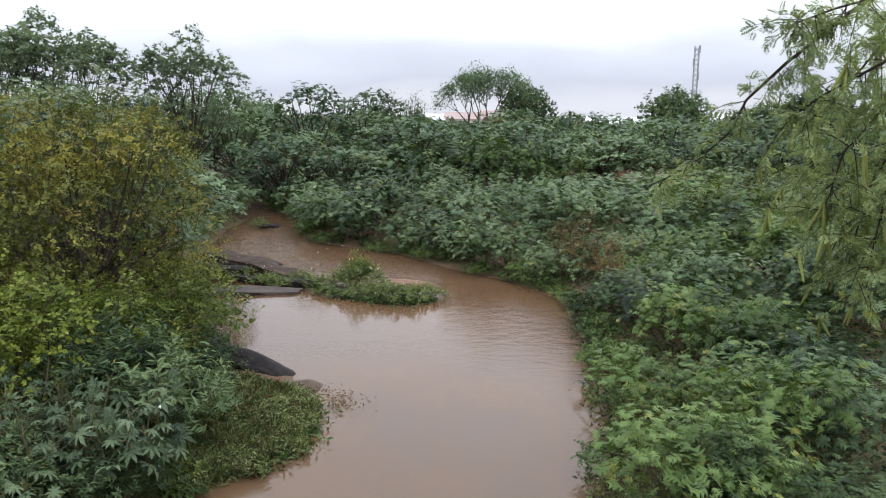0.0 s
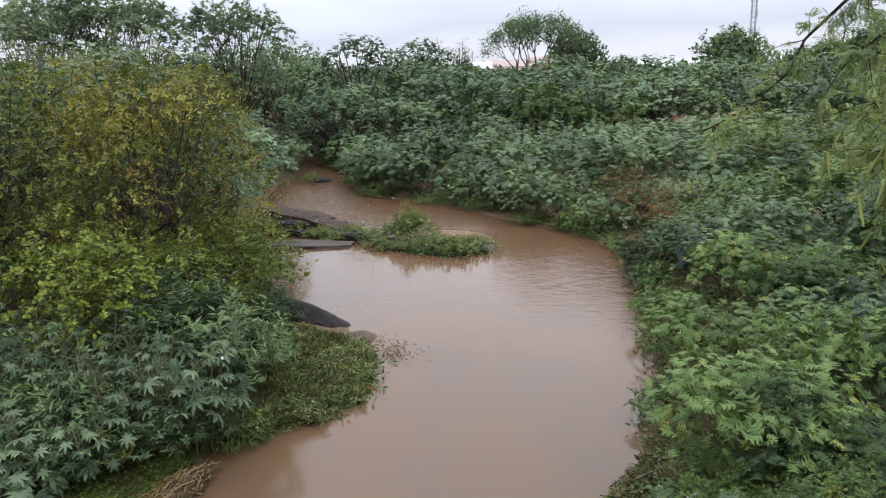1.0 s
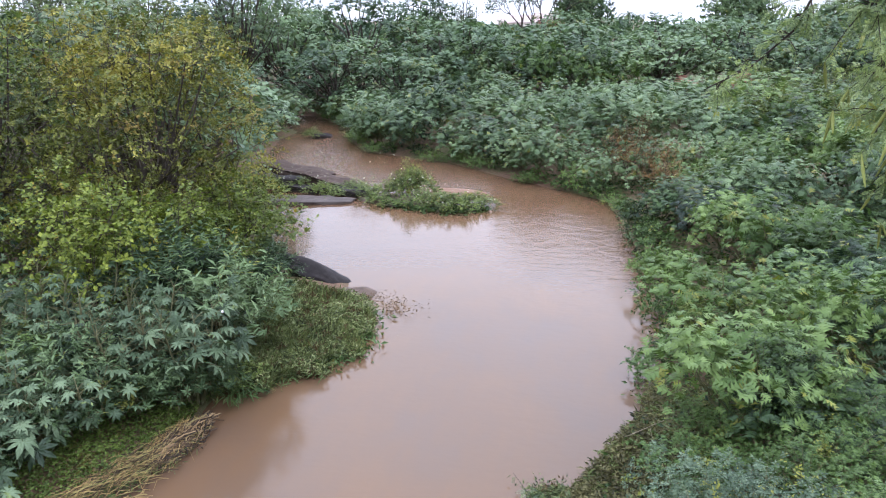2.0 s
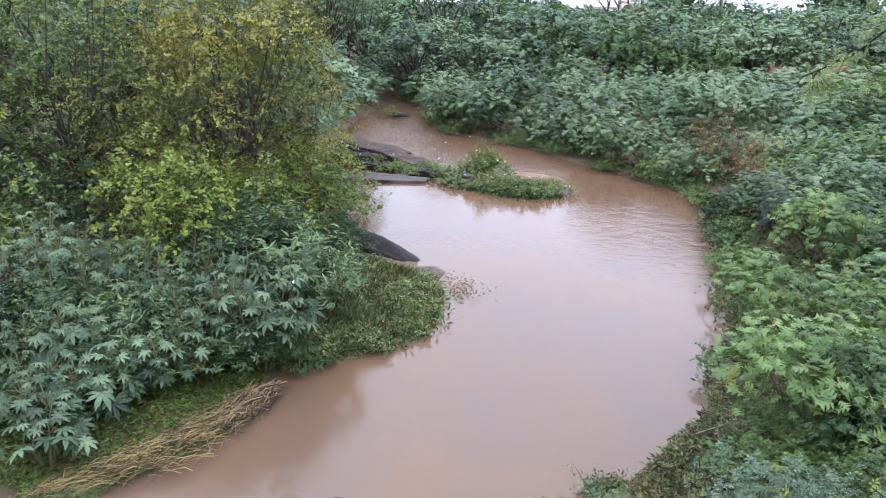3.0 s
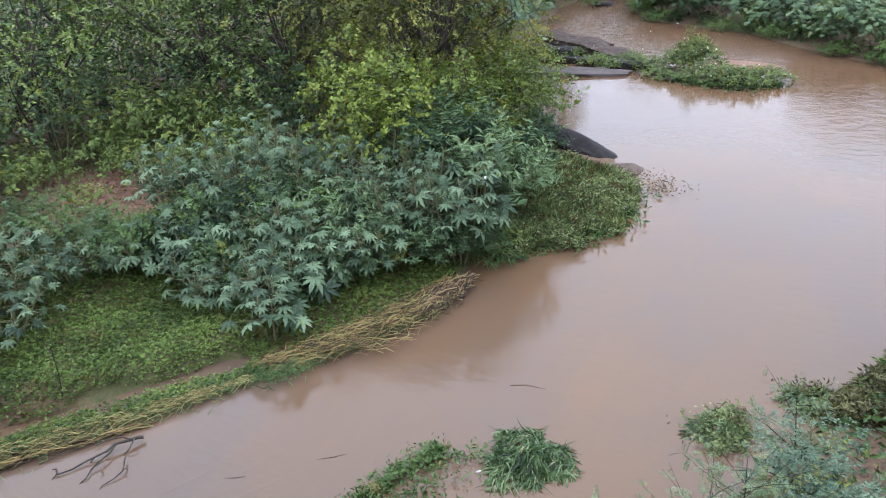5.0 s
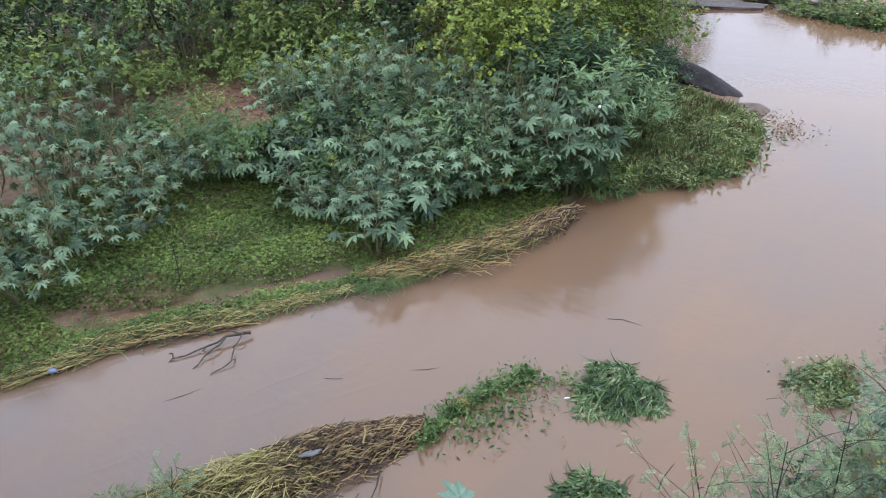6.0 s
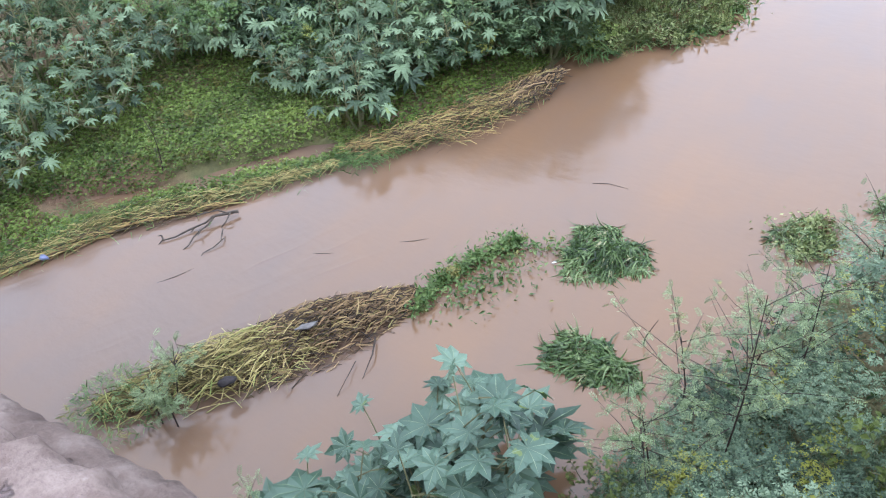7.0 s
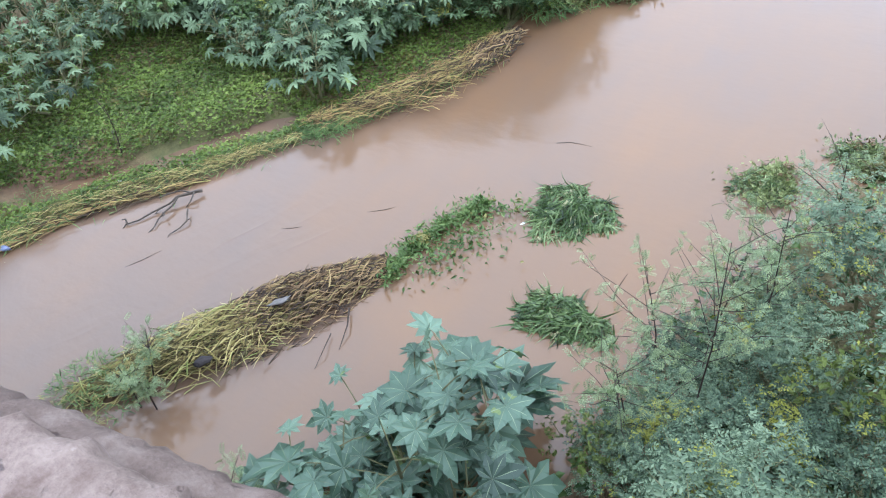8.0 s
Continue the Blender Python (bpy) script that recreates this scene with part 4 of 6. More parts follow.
NEAR_CASTOR = "blue-green castor plant with broad lobed leaves at the water's edge"
castor(1, on_land(-1.95, 2.15), 1.62, 6, 8, 0.42, 0.52, NEAR_CASTOR, leaves=NEAR_LEAVES)
castor(2, on_land(-1.55, 2.35), 1.60, 5, 8, 0.42, 0.36, NEAR_CASTOR, leaves=NEAR_LEAVES)
castor(3, on_land(-1.95, 1.6), 1.15, 6, 8, 0.40, 0.52, NEAR_CASTOR, leaves=NEAR_LEAVES)
castor(4, on_land(-1.5, 1.75), 1.20, 5, 8, 0.40, 0.40, NEAR_CASTOR, leaves=NEAR_LEAVES)
castor(5, on_land(-2.35, 1.75), 0.95, 4, 7, 0.36, 0.36, NEAR_CASTOR, leaves=NEAR_LEAVES)
BANK_CASTOR = "bushy blue-green castor plant on the weedy bank"
for k, (x, y, h, heads, spread) in enumerate([(-4.75, 8.75, 1.6, 9, 0.75), (-5.4, 8.4, 1.65, 9, 0.8), (-6.2, 8.7, 1.75, 9, 0.85), (-7.1, 8.4, 1.85, 9, 0.95), (-8.0, 8.2, 1.9, 10, 1.0), (-8.5, 7.5, 1.6, 9, 0.9),
                                              (-6.3, 7.6, 1.1, 8, 0.75), (-7.1, 7.3, 1.2, 8, 0.8), (-4.9, 9.6, 1.3, 7, 0.6), (-7.7, 6.8, 0.95, 7, 0.7), (-6.6, 6.8, 0.75, 7, 0.65), (-5.7, 7.5, 0.9, 7, 0.6), (-8.6, 6.5, 0.8, 6, 0.6), (-6.2, 6.35, 0.75, 6, 0.5), (-7.2, 6.3, 0.65, 6, 0.55), (-6.0, 6.9, 0.8, 6, 0.5)]):
    castor(10 + k, on_land(x, y), h, heads + 3, 14, 0.28, spread, BANK_CASTOR, small=0.80 if k % 3 else 1.05)
castor(30, on_land(-5.8, 5.85), 0.85, 3, 9, 0.27, 0.18, "young castor plant standing alone in the creeping weed")
for k, (x, y, h) in enumerate([(-9.3, 3.4, 1.1), (-8.6, 2.7, 0.9), (-10.2, 4.2, 1.2), (-10.4, 5.4, 1.1), (-11.4, 4.6, 1.4), (-9.2, 5.6, 0.8), (-12.2, 5.8, 1.5), (-9.9, 2.6, 1.2), (-8.9, 4.3, 0.7), (-9.5, 4.8, 0.9), (-11.0, 3.4, 1.3), (-13.4, 8.6, 2.0), (-14.0, 7.0, 1.8)]):
    castor(40 + k, on_land(x, y), h, 7, 12, 0.26, 0.65, "blue-green castor plant in the creeping weed", small=0.85)

# feathery shrubs mixed in among the castors
rng = np.random.default_rng(29)
for x, y, size in ((-7.3, 6.7, 0.7), (-6.3, 6.9, 0.65), (-5.95, 6.15, 0.5), (-6.7, 6.4, 0.55), (-8.7, 6.2, 0.8), (-9.4, 6.1, 0.7), (-7.9, 7.4, 0.95), (-5.7, 7.2, 0.6), (-6.9, 7.9, 1.0), (-10.2, 6.0, 0.8), (-10.8, 5.0, 0.8), (-8.9, 7.6, 1.0)):
    copy_thing(near_protos[rng.integers(3)], placed(x, y, float(land(x, y)) - 0.03, rng.uniform(0, 360), size, rng.uniform(0.8, 1.1)))

# slender-leaved plants between the castors and the water
willow = bush("willow_herb", 206, [(0, 0, 1.1, 0.55, 0.6), (0.5, 0.3, 0.9, 0.5, 0.5), (-0.5, 0.2, 1.0, 0.5, 0.55), (0.2, -0.4, 0.8, 0.5, 0.45)], 130, 12, 0.5, 0.19, LEAF_SLIM, M_LEUC,
              "bushy plant with slender grey-green leaves on the bank", "plant", 0.015, M_STEM, "slender-leaved plants", rise=0.8, droop=0.2)
for x, y, turn, size in ((-5.5, 10.2, 60, 1.1), (-4.5, 10.5, 120, 0.6), (-4.9, 11.8, 200, 0.6), (-5.4, 13.2, 260, 0.5), (-6.8, 7.7, 30, 0.7), (-5.9, 8.0, 130, 0.7), (-7.6, 7.2, 230, 0.65), (-5.15, 8.0, 40, 0.5), (-4.75, 8.3, 160, 0.5), (-5.5, 7.6, 280, 0.45), (-4.5, 8.75, 90, 0.5)):
    copy_thing(willow, placed(x, y, float(land(x, y)) - 0.03, turn, size, 1.0))
willow.matrix_basis = placed(-4.9, 9.7, float(land(-4.9, 9.7)) - 0.03, 0, 1.0, 1.05)

# undergrowth below the trees and between the castors
under = bush("undergrowth_bush", 207, [(0, 0, 0.45, 0.55, 0.4), (0.5, 0.2, 0.4, 0.45, 0.35), (-0.4, 0.3, 0.4, 0.45, 0.35), (0.1, -0.4, 0.35, 0.45, 0.3)], 105, 8, 0.3, 0.11, YL, M_BROAD,
             "low green leafy bush under the trees", "shrub", 0.012, M_STEM, "undergrowth bushes", low=-0.3)
rng = np.random.default_rng(31)
for x, y in ((-9.6, 8.9), (-8.9, 9.7), (-10.2, 9.8), (-11.3, 10.2), (-12.8, 9.4), (-13.6, 7.6), (-13.0, 6.2), (-12.4, 10.9),  (-6.2, 14.2), (-6.8, 15.2), (-7.4, 16.6), (-8.3, 18.6), (-9.2, 20.0), (-12.6, 31.4), (-11.9, 28.2), (-14.6, 5.4), (-15.4, 7.4), (-10.6, 11.0), (-7.6, 11.4), (-6.3, 10.8)):
    copy_thing(under, placed(x, y, float(land(x, y)) - 0.03, rng.uniform(0, 360), rng.uniform(0.8, 1.4), rng.uniform(0.8, 1.3)))
# darker leaf than the bushes around: the recess's shade is put into its colour
brush = bush("understorey_shrub", 212, [(0, 0, 1.0, 1.15, 0.95), (1.0, 0.4, 0.9, 0.9, 0.8), (-0.8, 0.6, 0.9, 0.9, 0.8), (0.2, -0.9, 0.75, 0.9, 0.65), (-0.6, -0.5, 1.4, 0.7, 0.5)], 210, 8, 0.36, 0.115, YL, M_LEUC,
             "dense shrub under the trees, shade put into its dark green leaf colour", "shrub", 0.02, M_STEM, "understorey shrubs", low=-0.5, twig=0.0)
for x, y, size in ((-17.4, 9.4, 1.1), (-18.6, 9.8, 1.2), (-16.6, 10.6, 1.1), (-18.0, 14.0, 1.3), (-20.0, 12.0, 1.4), (-19.0, 17.0, 1.4), (-21.0, 15.0, 1.5), (-22.0, 10.0, 1.4), (-16.2, 14.6, 1.2), (-23.0, 13.0, 1.5), (-20.5, 8.0, 1.4), (-15, 9, 1.04), (-15.4, 6.4, 1.04), (-16.2, 8, 1.13), (-14.4, 4.6, 0.87), (-16, 4.4, 1.04), (-11.8, 11.6, 0.87), (-9.8, 11.2, 0.78), (-17.6, 5.6, 1.13), (-17.4, 7.6, 1.13), (-13, 4.6, 0.7), (-14.6, 11.2, 1.04)):
    copy_thing(brush, placed(x, y, float(land(x, y)) - 0.05, rng.uniform(0, 360), size, rng.uniform(1.0, 1.4)))
brush.matrix_basis = placed(-13.6, 10.4, float(land(-13.6, 10.4)) - 0.05, 0, 0.95, 1.1)
for x, y, size in ((-11.9, 8.9, 0.6), (-10.7, 8.6, 0.9), (-11, 7.2, 0.5), (-12.6, 7.6, 0.7), (-12.4, 9.6, 1.3)):
    copy_thing(under, placed(x, y, float(land(x, y)) - 0.05, rng.uniform(0, 360), size, rng.uniform(1.0, 1.4)))
under.matrix_basis = placed(-4.4, 9.3, float(land(-4.4, 9.3)) - 0.03, 0, 0.5, 0.9)

yellowing = bush("yellowing_weed", 211, [(0, 0, 0.5, 0.3, 0.35), (0.25, 0.1, 0.4, 0.25, 0.3), (-0.2, 0.15, 0.4, 0.25, 0.3)], 60, 8, 0.20, 0.06, YL, M_OLIVE,
                 "yellowing leafy weed among the thicket shrubs", "plant", 0.008, M_STEM, "yellowing weeds", rise=0.6)
for x, y, size in ((0.62, 3.45, 0.9), (0.8, 3.8, 0.8), (2.3, 10.2, 1.3), (2.1, 9.4, 1.3), (2.9, 11.6, 1.3), (3.9, 19.4, 1.4), (4.6, 17.6, 1.3)):
    copy_thing(yellowing, placed(x, y, float(land(x, y)), rng.uniform(0, 360), size, rng.uniform(1.0, 1.5)))
for x, y in fill(rng, (6.5, 17), (25, 37), 2.3, lambda x, y, d: x < 0.45 * y and x > 0.2 * y):
    copy_thing(yellowing, placed(x, y, float(land(x, y)) + 0.5, rng.uniform(0, 360), rng.uniform(1.5, 2.1), rng.uniform(0.9, 1.2)))
yellowing.matrix_basis = placed(-0.85, 2.65, float(land(-0.85, 2.65)), 0, 0.7, 0.9)

# low plants hanging over the water along the right bank
fringe = bush("bank_fringe_plant", 208, [(0, 0, 0.35, 0.5, 0.4), (0.4, 0.3, 0.35, 0.4, 0.35), (-0.4, 0.1, 0.3, 0.4, 0.3)], 95, 8, 0.28, 0.105, YL, M_LUSH,
              "low fresh green plant leaning over the water", "plant", 0.012, M_STEM, "plants along the waterline", low=-0.5)
along = np.array(RIGHT_BANK[10:24])
for a, b in zip(along[:-1], along[1:]):
    n = max(1, int(np.hypot(*(b - a)) / 0.75))
    for k in range(n):
        x, y = a + (b - a) * (k + rng.uniform(0.2, 0.8)) / n + rng.normal(0, 0.12, 2)
        copy_thing(fringe, placed(x + 0.3, y + 0.1, max(0.0, float(land(x + 0.3, y + 0.1))) - 0.03, rng.uniform(0, 360), rng.uniform(0.5, 0.95), rng.uniform(0.7, 1.4)))
fringe.matrix_basis = placed(1.75, 10.3, 0.02, 0, 0.8, 0.8)

# the rusty patch of dying leaves by the bend
dying = bush("withered_shrub", 209, [(0, 0, 0.7, 0.5, 0.4), (0.4, 0.2, 0.6, 0.4, 0.35), (-0.35, 0.1, 0.9, 0.35, 0.3)], 110, 7, 0.35, 0.10, LEAF_SLIM, M_DEAD,
             "withered shrub with rust-brown leaves", "shrub", 0.012, M_TWIG, "withered shrubs")
copy_thing(dying, placed(2.7, 18.7, 0.5, 90, 0.8, 1.2))
copy_thing(dying, placed(2.0, 22.3, 0.45, 190, 1.0, 1.5))
dying.matrix_basis = placed(2.3, 19.5, 0.45, 0, 1.05, 1.35)

# clear-stemmed saplings standing pale in front of the near thicket
def sapling(seed, place, tall, reach, n, label):
    """A thin dark-stemmed sapling with sparse feathery leaves."""
    rng = np.random.default_rng(seed)
    root = thing("feathery_sapling", place, label, "sapling", "sparse saplings")
    wood, leaves = Bag(), Bag()
    top = np.array([rng.normal(0, 0.08), rng.normal(0, 0.08), tall])
    wood.tube([(0, 0, -0.1), top * 0.5 + [0.03, 0, 0], top], [0.008, 0.006, 0.002], 5)
    for k in range(n):
        s = rng.uniform(0.3, 0.95)
        a = k * 2.4 + rng.uniform(-0.4, 0.4)
        start = top * s
        d = unit(np.array([np.cos(a), np.sin(a), rng.uniform(0.35, 1.0)]))
        long = reach * rng.uniform(0.5, 1.1) * (1.25 - 0.7 * s)
        end = start + d * long
        part("branch", Bag().tube([start, (start + end) / 2 + rng.normal(0, 0.02, 3), end], [0.0036, 0.0028, 0.0012], 4).mesh("branch"), M_TWIG, root)
        m = 13
        t = rng.uniform(0.1, 1.0, m)[:, None]
        p = start + (end - start) * t
        ax = unit(d * 0.5 + rng.normal(0, 0.8, (m, 3)))
        scatter(leaves, FROND_WISP, p, ax, unit(rng.normal(0, 0.3, (m, 3)) + [0, 0, 1.0]), rng.uniform(0.05, 0.08, m))
    part("stem", wood.mesh("stem"), M_TWIG, root)
    part("foliage", leaves.mesh("foliage"), M_PALELEAF, root)
    return root


SAP = "sparse pale feathery sapling with thin dark stems"
sapling(1, on_land(-0.35, 3.35), 1.75, 0.75, 20, SAP)
sapling(2, on_land(-0.15, 4.2), 1.5, 0.7, 18, SAP)
sapling(3, on_land(-0.5, 4.5), 1.1, 0.6, 16, SAP)
sapling(4, on_land(0.1, 5.3), 1.3, 0.65, 16, SAP)
sapling(5, on_land(-0.7, 3.0), 1.0, 0.6, 16, SAP)
sapling(10, on_land(-0.75, 3.75), 0.95, 0.85, 16, SAP)
sapling(6, (-4.35, 1.75, 0.05), 0.6, 0.34, 10, "pale feathery sapling growing on a raft of flood debris")
sapling(7, (-4.3, 1.55, 0.0), 0.5, 0.36, 12, "pale feathery sapling growing on a raft of flood debris")
sapling(9, (-4.15, 1.6, 0.0), 0.32, 0.3, 9, "pale feathery sapling growing on a raft of flood debris")
sapling(8, (-2.65, 1.35, -0.1), 0.6, 0.5, 10, SAP)


# ---- mesquite bough hanging over the near bank ----
def mesquite():
    rng = np.random.default_rng(500)
    root = thing("mesquite_tree", (4.9, 5.4, float(land(4.9, 5.4))), "mesquite tree with drooping feathery boughs and pale green pods", "tree")
    o = np.array(root.location)
    wood, leaves = Bag(), Bag()
    hub = np.array([3.6, 5.1, 5.9])
    wood.tube(np.array([(4.9, 5.4, o[2] - 0.2), (4.75, 5.3, 2.6), (4.3, 5.2, 4.4), hub]) - o, [0.13, 0.11, 0.07, 0.035], 7)
    boughs = [
        [hub, (2.7, 4.95, 6.05), (2.09, 4.85, 5.70), (1.72, 4.92, 5.37), (1.52, 4.98, 5.15), (1.44, 5.0, 4.95), (1.22, 5.04, 4.73), (0.98, 5.08, 4.60)],
        [hub, (2.8, 4.8, 5.75), (2.2, 4.55, 5.40), (1.84, 4.65, 5.17), (1.66, 4.72, 5.02)],
        [hub, (2.9, 5.2, 6.1), (2.2, 4.9, 5.75), (1.90, 4.75, 5.66), (1.64, 4.75, 5.56)],
        [hub, (2.8, 4.9, 5.6), (2.35, 4.75, 5.25), (2.02, 4.72, 4.85), (1.92, 4.70, 4.45)],
        [hub, (3.0, 5.2, 5.5), (2.55, 5.05, 5.1), (2.28, 4.95, 4.6), (2.18, 4.9, 4.1)],
        [hub, (3.0, 4.7, 5.7), (2.45, 4.5, 5.3), (2.15, 4.42, 4.7), (2.08, 4.42, 4.15)],
        [hub, (3.1, 5.4, 5.3), (2.75, 5.35, 4.8), (2.55, 5.3, 4.2), (2.5, 5.3, 3.8)],
        [hub, (3.2, 5.9, 5.8), (2.8, 6.1, 5.6), (2.4, 6.0, 5.1), (2.3, 5.95, 4.6)],
    ]
    for b, line in enumerate(boughs):
        line = np.array(line, float)
        bough = part("bough", Bag().tube(line - o, np.linspace(0.016, 0.004, len(line)), 5).mesh("bough"), M_TWIG, root)
        full = np.stack([np.interp(np.linspace(0, len(line) - 1, 60), np.arange(len(line)), line[:, k]) for k in range(3)], -1)
        n = 34 if b < 3 else 50
        for k in range(n):
            q = rng.integers(14 if b else 16, 58)
            p = full[q]
            side = unit(rng.normal(0, 1, 3) + [-0.3, 0, -0.35])
            long = rng.uniform(0.14, 0.34) if b not in (0,) or q < 36 else rng.uniform(0.06, 0.14)
            end = p + side * long - [0, 0, 0.25 * long]
            wood.tube(np.array([p, (p + end) / 2 + [0, 0, 0.02], end]) - o, [0.004, 0.003, 0.0015], 3)
            m = 17 if long > 0.15 else 6
            t = np.linspace(0.15, 1.0, m)[:, None]
            fp = p + (end - p) * t
            ax = unit(side * 0.5 + rng.normal(0, 0.7, (m, 3)) + [0, 0, -0.25])
            scatter(leaves, FROND_FINE, fp - o, ax, unit(rng.normal(0, 0.4, (m, 3)) + [0, 0, 1.0]), rng.uniform(0.045, 0.08, m))
            if rng.uniform() < (0.08 if b < 3 else 0.42):
                for _ in range(rng.integers(1, 4)):
                    s = rng.uniform(0.12, 0.20)
                    lean = rng.normal(0, 0.02, 2)
                    part("seed_pod", Bag().tube(np.array([end, end + [lean[0], lean[1], -s * 0.5], end + [lean[0] * 2.2, lean[1] * 2.2, -s]]) - o, [0.004, 0.0105, 0.004], 5).mesh("seed_pod"), M_POD, bough, "pale yellow-green hanging pod")
    part("trunk", wood.mesh("trunk"), M_TWIG, root)
    part("foliage", leaves.mesh("foliage"), M_PROS, root)


mesquite()


# ---- trees of the skyline ----
def vase_tree():
    """A tall tree of several sinuous stems that fork again and again into a thin rounded crown."""
    rng = np.random.default_rng(510)
    root = thing("fan_tree", (-2.0, 59.3, 0.8), "tall tree with bare fanned limbs and a thin crown", "tree")
    wood, leaves = Bag(), Bag()

    def grow(p, way, long, thick, depth):
        bend = p + way * long * 0.5 + rng.normal(0, 0.07, 3) * long
        end = p + unit(way + [0, 0, 0.12]) * long + rng.normal(0, 0.05, 3) * long
        wood.tube([p, bend, end], [thick, thick * 0.85, thick * 0.68], 5 if depth > 2 else 3)
        if depth < 3:
            m = 12 if depth else 24
            scatter(leaves, LEAF2, end + rng.normal(0, 0.22, (m, 3)), unit(rng.normal(0, 1, (m, 3))), unit(rng.normal(0, 0.5, (m, 3)) + [0, 0, 1.0]), rng.uniform(0.12, 0.24, m))
        if depth == 0:
            return
        n = 3 if depth > 1 else 2
        turn = rng.uniform(0, 6.28)
        u = unit(np.cross(way, [0.3, 1.0, 0.2]))
        w = np.cross(way, u)
        for k in range(n):
            a = turn + k * 6.28 / n + rng.uniform(-0.4, 0.4)
            out = np.cos(a) * u + np.sin(a) * w
            grow(end, unit(way + out * rng.uniform(0.30, 0.72)), long * rng.uniform(0.68, 0.84), thick * 0.62, depth - 1)

    for k in range(4):
        a = k * 1.57 + 0.4
        lean = unit(np.array([0.36 * np.cos(a), 0.30 * np.sin(a), 1.0]))
        wood.tube([(0, 0, -0.2), lean * 1.1 * [0.6, 0.6, 1], lean * 2.1], [0.13, 0.11, 0.095], 6)
        grow(lean * 2.1, lean, rng.uniform(1.6, 1.9), 0.09, 4)
    part("trunk", wood.mesh("trunk"), M_BARK, root)
    part("crown", leaves.mesh("crown"), M_FAR, root)


vase_tree()
round_tree = bush("round_crowned_tree", 210, [(0, 0, 4.3, 2.2, 1.6), (1.7, 0.4, 3.9, 1.7, 1.4), (-1.6, 0.2, 4.0, 1.8, 1.4), (0.4, -1.2, 3.6, 1.8, 1.3), (0.2, 1.2, 4.3, 1.8, 1.4)], 900, 6, 0.5, 0.36, LEAF2, M_LEUC,
                  "dense round-crowned green tree behind the belt", "tree", 0.2, M_BARK, "round-crowned trees", low=-0.7, twig=0.0)
copy_thing(round_tree, placed(1.5, 63.5, 0.8, 60, 0.78, 1.52))
copy_thing(round_tree, placed(18.6, 60.0, 0.8, 200, 0.95, 0.95))
copy_thing(round_tree, placed(24.0, 62.0, 0.8, 120, 1.1, 1.0))
copy_thing(round_tree, placed(29.5, 58.0, 0.8, 20, 1.15, 1.0))
round_tree.matrix_basis = placed(12.7, 60.5, 0.8, 0, 0.86, 1.30)


def thin_tree(place, tall, wide, seed):
    rng = np.random.default_rng(seed)
    root = thing("thin_tree", place, "thin nearly bare tree against the sky", "tree", "thin trees")
    wood, leaves = Bag(), Bag()
    for k in range(13):
        a = k * 2.4
        r = np.sqrt((k + 0.5) / 13)
        end = np.array([wide * 0.46 * r * np.cos(a), wide * 0.4 * r * np.sin(a), tall * (1.0 - 0.34 * r * r) * rng.uniform(0.92, 1.0)])
        bend = end * [0.45, 0.45, 0.55] + rng.normal(0, 0.1, 3)
        wood.tube([(0, 0, -0.2), bend, end], [0.10, 0.05, 0.018], 4)
        for j in range(8):
            p = bend + (end - bend) * rng.uniform(0.2, 1)
            q = p + unit(rng.normal(0, 0.7, 3) + unit(end) * 0.9) * rng.uniform(0.4, 1.1)
            wood.tube([p, (p + q) / 2 + rng.normal(0, 0.06, 3), q], [0.024, 0.017, 0.009], 3)
            m = 12
            scatter(leaves, LEAF2, q + rng.normal(0, 0.2, (m, 3)), unit(rng.normal(0, 1, (m, 3))), unit(rng.normal(0, 0.5, (m, 3)) + [0, 0, 1.0]), rng.uniform(0.1, 0.19, m))
    part("trunk", wood.mesh("trunk"), M_BARK, root)
    part("crown", leaves.mesh("crown"), M_HAZYTREE, root)


thin_tree((-11.6, 71, 0.8), 6.3, 4.0, 1)
thin_tree((-9.2, 72, 0.8), 6.3, 3.4, 2)
thin_tree((24.5, 74, 0.8), 7.4, 5.0, 3)


def palm(place, tall, seed):
    rng = np.random.default_rng(seed)
    root = thing("palm_tree", place, "distant palm with a ragged crown", "palm", "distant palms")
    wood, leaves = Bag(), Bag()
    wood.tube([(0, 0, -0.2), (0.1, 0, tall * 0.5), (0.2, 0, tall)], [0.18, 0.14, 0.12], 5)
    n = 26
    a = np.arange(n) * 2.4
    ax = np.stack([np.cos(a), np.sin(a), rng.uniform(-0.3, 0.9, n)], -1)
    scatter(leaves, grass_blade(0.09, 0.6), np.tile([0.2, 0, tall], (n, 1)), ax, np.tile([0, 0, 1.0], (n, 1)), rng.uniform(1.4, 2.0, n))
    part("trunk", wood.mesh("trunk"), M_BARK, root)
    part("fronds", leaves.mesh("fronds"), M_HAZYTREE, root)


for k, (x, y, h) in enumerate(((8.4, 112, 4.6), (9.8, 114, 4.2), (24.5, 113, 5.0), (7.2, 111, 4.0))):
    palm((x, y, 1.0), h, 20 + k)

